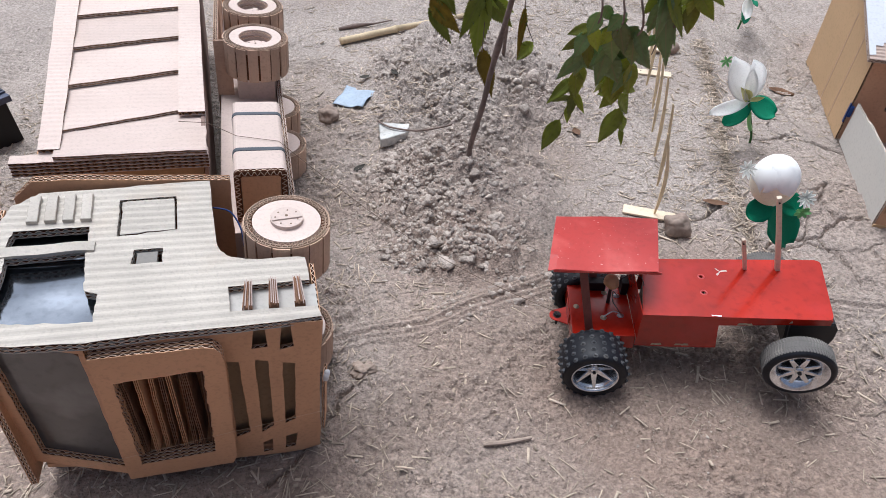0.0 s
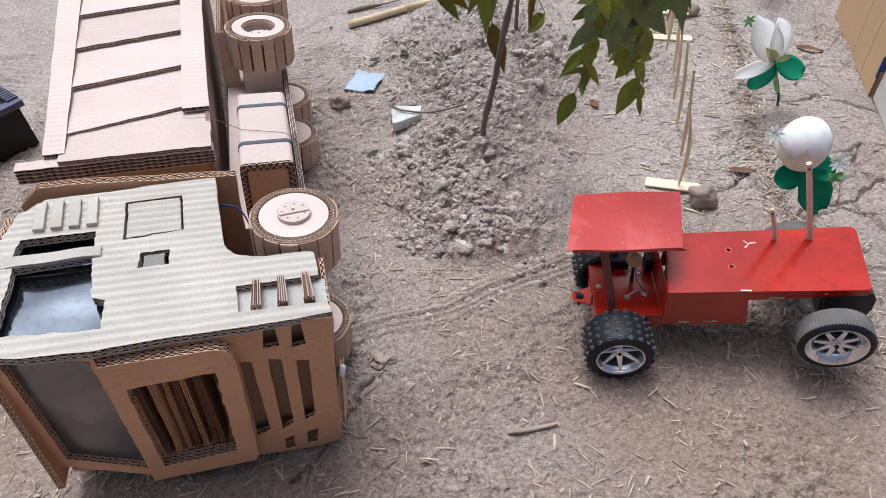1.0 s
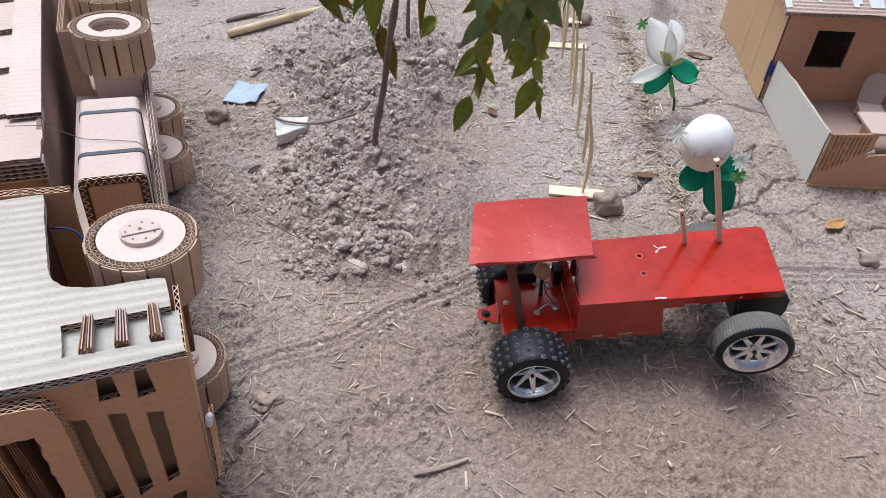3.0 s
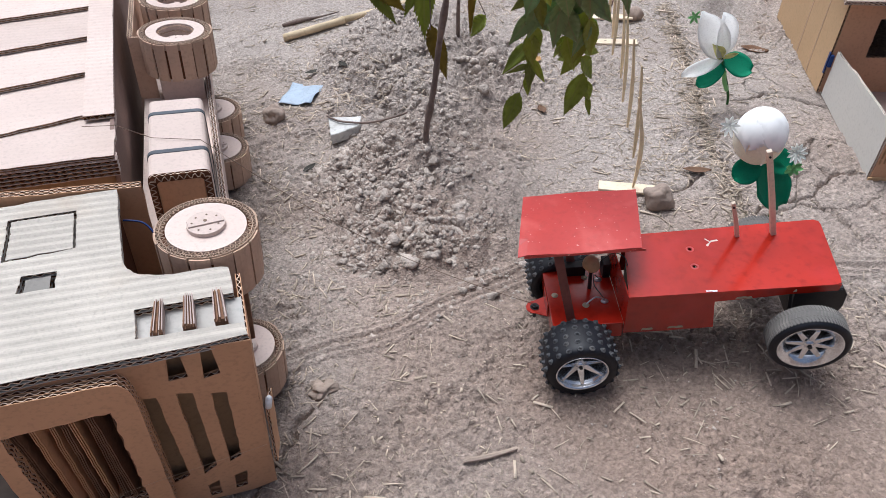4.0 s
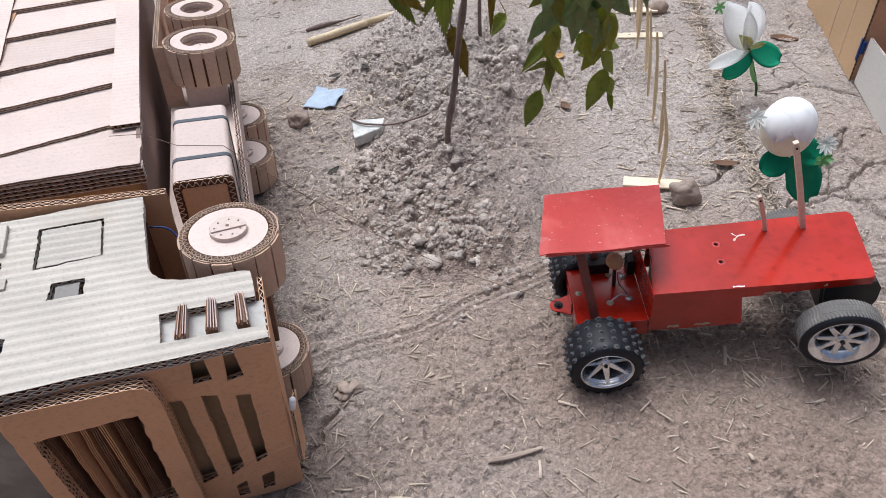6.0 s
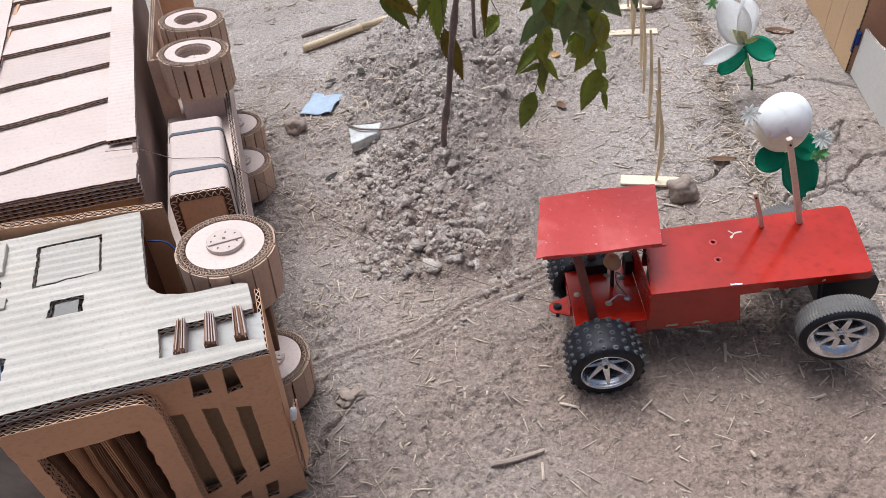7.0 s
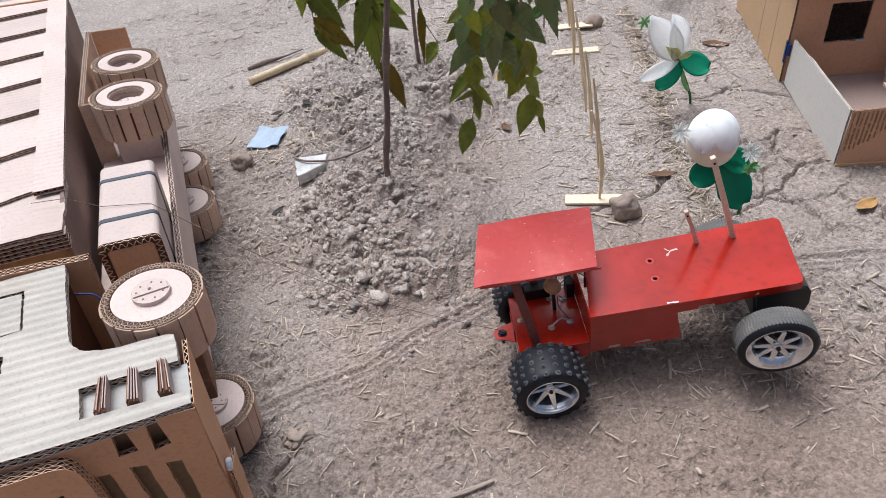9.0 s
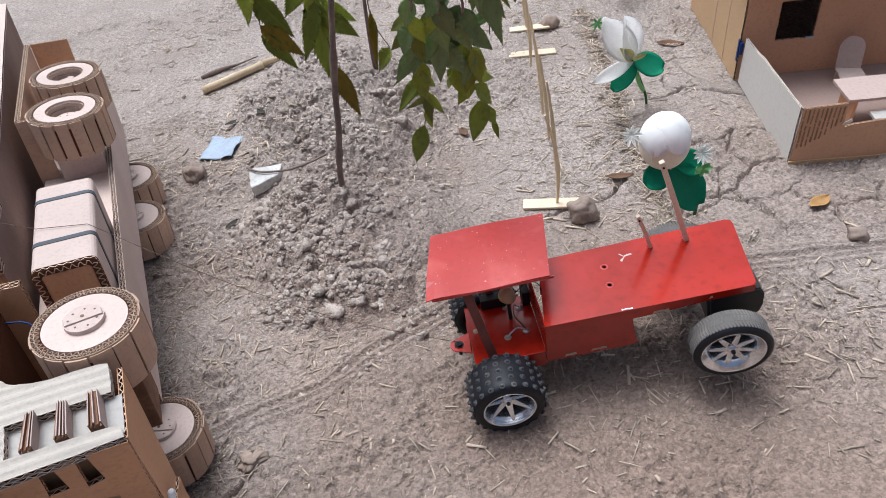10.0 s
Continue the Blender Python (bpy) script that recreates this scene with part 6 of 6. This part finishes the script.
def dead_leaf(length, width, seed):
    return petal((-length / 2, 0, 0.004), (length / 2, 0.004, 0.006), (0, 0, 1), width, 0.16, 0.1, seed, 0.0007)


lay("fallen_leaf", dead_leaf(0.03, 0.014, 701), DARK_LEAF, 0.072, 1.605, 0.003, "dark shrivelled leaf on the soil", "leaf", 120, group="fallen leaves")
lay("fallen_leaf", dead_leaf(0.042, 0.016, 702), DARK_LEAF, 0.0, 1.62, 0.002, "dark green-brown dry leaf", "leaf", 15, group="fallen leaves")
lay("fallen_leaf", dead_leaf(0.03, 0.013, 703), DARK_LEAF, 0.03, 1.245, 0.003, "dark curled leaf beside the soil heap", "leaf", 40, group="fallen leaves")
lay("fallen_leaf", dead_leaf(0.05, 0.017, 704), DRY_LEAF, 0.743, 1.168, 0.003, "brown curled dry leaf beside a crack", "leaf", -12, group="fallen leaves")
lay("fallen_leaf", dead_leaf(0.045, 0.024, 705), YELLOW_LEAF, 1.02, 1.003, 0.004, "yellow dry leaf at the bed's edge", "leaf", 18, group="fallen leaves")
lay("fallen_leaf", dead_leaf(0.03, 0.02, 706), YELLOW_LEAF, 0.52, 1.64, 0.004, "orange dry leaf near the fence", "leaf", 60, group="fallen leaves")
lay("fallen_leaf", dead_leaf(0.028, 0.018, 707), DRY_LEAF, 0.5, 1.42, 0.004, "small reddish dry leaf", "leaf", 100, group="fallen leaves")
lay("fallen_leaf", dead_leaf(0.06, 0.03, 708), DRY_LEAF, 1.02, 1.62, 0.004, "crumpled brown dry leaf", "leaf", -30, group="fallen leaves")
lay("fallen_leaf", lumpy((0.018, 0.014, 0.006), 1, 9, 0.9, 4), SCRAP, 0.1, 0.742, 0.003, "pale crumpled leaf scrap", "leaf", 30, group="fallen leaves")

# black ribbed basket behind the truck
basket = thing("basket", pose(-0.9, 1.3, 0.0, 0, 0, -35), "black plastic basket with a ribbed blue-grey rim", "basket")
part("tub", sheet_box(-0.14, 0.14, -0.12, 0.12, 0.0, 0.1, 0.004), BLACK_PLASTIC, basket)
part("rim", prism(rect(-0.15, 0.15, -0.13, 0.13), 0.095, 0.108, [rect(-0.128, 0.128, -0.108, 0.108)]), BLUE_GREY, basket)
rib = bpy.data.meshes.new("rib")
bm = box(-0.003, 0.003, -0.012, 0.012, 0, 0.004, 0.0006, 1)
bm.to_mesh(rib), bm.free()
rib.materials.append(BLUE_GREY)
for k in range(27):
    for sgn in (-1, 1):
        ob = new("rib", rib)
        ob.parent = basket
        ob.matrix_basis = pose(-0.13 + 0.01 * k, sgn * 0.119, 0.108)


# ---- crumbs of soil, straw ----
def template(sub):
    bm = bmesh.new()
    bmesh.ops.create_icosphere(bm, subdivisions=sub, radius=1)
    v = np.array([x.co[:] for x in bm.verts])
    f = np.array([[x.index for x in q.verts] for q in bm.faces])
    bm.free()
    return v, f


gen = np.random.default_rng(5)


def crumbs(name, count, pick, sizes, sub, label, sink=0.45):
    tv, tf = template(sub)
    xs, ys = pick(count)
    n = len(xs)
    r = sizes(n)
    z = ground_height(xs, ys)
    a = gen.uniform(0, 2 * np.pi, n)
    st = gen.uniform(0.55, 1.45, (n, 3))
    st[:, 2] *= 0.8
    bump = 1 + (gen.random((n, len(tv))) - 0.5) * (0.62 if sub == 1 else 0.3)
    for _ in range(3):
        k, ph = gen.normal(0, 2.6, (n, 3)), gen.uniform(0, 6.3, n)
        bump = bump + 0.24 * np.sin(np.einsum("vc,nc->nv", tv, k) + ph[:, None])
    for _ in range(4):
        side = gen.normal(0, 1, (n, 3))
        side /= np.linalg.norm(side, axis=1)[:, None]
        reach = np.einsum("vc,nc->nv", tv, side)
        bump = np.minimum(bump, np.where(reach > 0.3, 0.62 / np.maximum(reach, 0.3), 9.0) * gen.uniform(0.85, 1.3, n)[:, None])
    p = tv[None] * bump[..., None] * (st * r[:, None])[:, None, :]
    c, s = np.cos(a)[:, None], np.sin(a)[:, None]
    q = np.stack([p[..., 0] * c - p[..., 1] * s, p[..., 0] * s + p[..., 1] * c, p[..., 2]], -1)
    q += np.stack([xs, ys, z - r * sink], -1)[:, None, :]
    faces = (tf[None] + (np.arange(n) * len(tv))[:, None, None]).reshape(-1, 3)
    return tagged(arrays(name, q.reshape(-1, 3), faces, CLOD, False), label, "soil crumbs", kind="stuff")


def patches(xs, ys, places):
    return sum(k * np.exp(-(np.hypot((xs - x) / a, (ys - y) / b)) ** 2) for x, y, a, b, k in places)


def on_heap(count):
    xs, ys = gen.uniform(-0.1, 0.62, count * 6), gen.uniform(0.82, 2.15, count * 6)
    m = mound(xs, ys)
    skirt = patches(xs, ys, ((0.13, 1.1, 0.12, 0.16, 0.35), (0.25, 0.96, 0.13, 0.07, 0.75), (0.1, 1.25, 0.08, 0.1, 0.3)))
    bare = patches(xs, ys, ((0.375, 1.125, 0.1, 0.13, 0.88), (0.3, 1.25, 0.04, 0.05, 0.4)))
    keep = gen.random(count * 6) < (np.clip(m / 0.04, 0, 0.7) + skirt) * np.clip(1 - bare, 0.05, 1) * np.clip(fbm(xs, ys, 14.0, 2, 410) * 2.4 + 0.75, 0.12, 1)
    return xs[keep][:count], ys[keep][:count]


def anywhere(count):
    xs, ys = gen.uniform(-0.3, 1.5, count * 3), gen.uniform(0.3, 2.1, count * 3)
    keep = gen.random(count * 3) < np.clip(fbm(xs, ys, 8.0, 3, 420) * 2.2 + 0.4, 0.04, 1) * (gap(xs, ys, TRACK) > 0.032)
    return xs[keep][:count], ys[keep][:count]


def at_edge(count):
    ys = gen.uniform(0.95, 1.9, count)
    xs = np.interp(ys, [p[1] for p in BED_EDGE], [p[0] for p in BED_EDGE]) + gen.normal(0, 0.01, count)
    x2 = gen.uniform(0.82, 1.4, count)
    y2 = 0.975 - (x2 - 0.8) * 0.2 + gen.normal(0, 0.012, count)
    k = count // 2
    return np.concatenate([xs[:k], x2[:k]]), np.concatenate([ys[:k], y2[:k]])


crumbs("heap_crumbs", 8500, on_heap, lambda n: 0.0014 + 0.006 * gen.random(n) ** 2.2, 1, "grey crumbled soil on the dug heap", 0.3)
crumbs("heap_clods", 560, on_heap, lambda n: 0.005 + 0.0075 * gen.random(n) ** 2.2, 2, "larger clods of dry soil on the heap", 0.4)
crumbs("ground_crumbs", 11000, anywhere, lambda n: 0.0007 + 0.0022 * gen.random(n) ** 3.0, 1, "fine soil crumbs scattered over the ground")
crumbs("edge_crumbs", 900, at_edge, lambda n: 0.0015 + 0.004 * gen.random(n) ** 2.5, 1, "crumbs of soil along the raised bed")


def straws(name, xs, ys, length, label, wide=1.0):
    n = len(xs)
    l, w = length, wide * gen.uniform(0.0004, 0.0011, n) * (1 + 0.9 * (gen.random(n) > 0.88))
    a, t = gen.uniform(0, np.pi, n), gen.normal(0, 0.07, n)
    bow = gen.normal(0, 0.08, n)
    u = np.array([-0.5, 0.0, 0.5])
    corner = np.array([[-1, -1], [1, -1], [1, 1], [-1, 1]])
    p = np.zeros((n, 3, 4, 3))
    along = u[None, :, None] * l[:, None, None]
    side = corner[None, None, :, 0] * w[:, None, None] + (bow * l)[:, None, None] * (u[None, :, None] ** 2)
    p[..., 0] = along * np.cos(a)[:, None, None] - side * np.sin(a)[:, None, None] + xs[:, None, None]
    p[..., 1] = along * np.sin(a)[:, None, None] + side * np.cos(a)[:, None, None] + ys[:, None, None]
    p[..., 2] = (ground_height(xs, ys) + 0.0018)[:, None, None] + along * np.sin(t)[:, None, None] + corner[None, None, :, 1] * w[:, None, None] * 0.4
    f = []
    for s in (0, 4):
        for j in range(4):
            f.append([s + j, s + (j + 1) % 4, s + 4 + (j + 1) % 4, s + 4 + j])
    f += [[3, 2, 1, 0], [8, 9, 10, 11]]
    faces = (np.array(f)[None] + (np.arange(n) * 12)[:, None, None]).reshape(-1, 4)
    return tagged(arrays(name, p.reshape(-1, 3), faces, STRAW), label, "straw", kind="stuff")


xs, ys = gen.uniform(-0.8, 1.5, 30000), gen.uniform(0.2, 2.4, 30000)
keep = gen.random(30000) < np.clip(0.5 + 1.1 * fbm(xs, ys, 4.0, 3, 130) - 0.55 * np.clip(mound(xs, ys) / 0.02, 0, 1), 0.06, 1) * (1 - 0.72 * bed(xs, ys)) * (gap(xs, ys, TRACK) > 0.016)
xs, ys = xs[keep], ys[keep]
straws("straw_scatter", xs, ys, 0.006 + 0.028 * gen.random(len(xs)) ** 2.0, "chopped pale straw scattered over the soil")
xs, ys = gen.uniform(-0.7, 1.5, 22000), gen.uniform(0.2, 2.3, 22000)
keep = gen.random(22000) < (1 - 0.5 * bed(xs, ys)) * np.clip(0.6 + 1.2 * fbm(xs, ys, 6.0, 3, 140) - 0.4 * np.clip(mound(xs, ys) / 0.02, 0, 1), 0.1, 1)
straws("chaff", xs[keep], ys[keep], 0.0018 + 0.005 * gen.random(int(keep.sum())) ** 2, "fine pale chaff trodden into the soil", 0.5)
ys = gen.uniform(1.0, 1.9, 800)
xs = np.interp(ys, [p[1] for p in BED_EDGE], [p[0] for p in BED_EDGE]) - 0.012 + gen.normal(0, 0.012, 800)
straws("straw_drift", xs, ys, gen.uniform(0.012, 0.045, 800), "drift of straw along the edge of the raised bed")
xs, ys = gen.normal(0.1, 0.075, 170), gen.normal(1.47, 0.05, 170)
straws("straw_heap", xs, ys, gen.uniform(0.012, 0.045, 170), "longer pale straws round the broken tile")
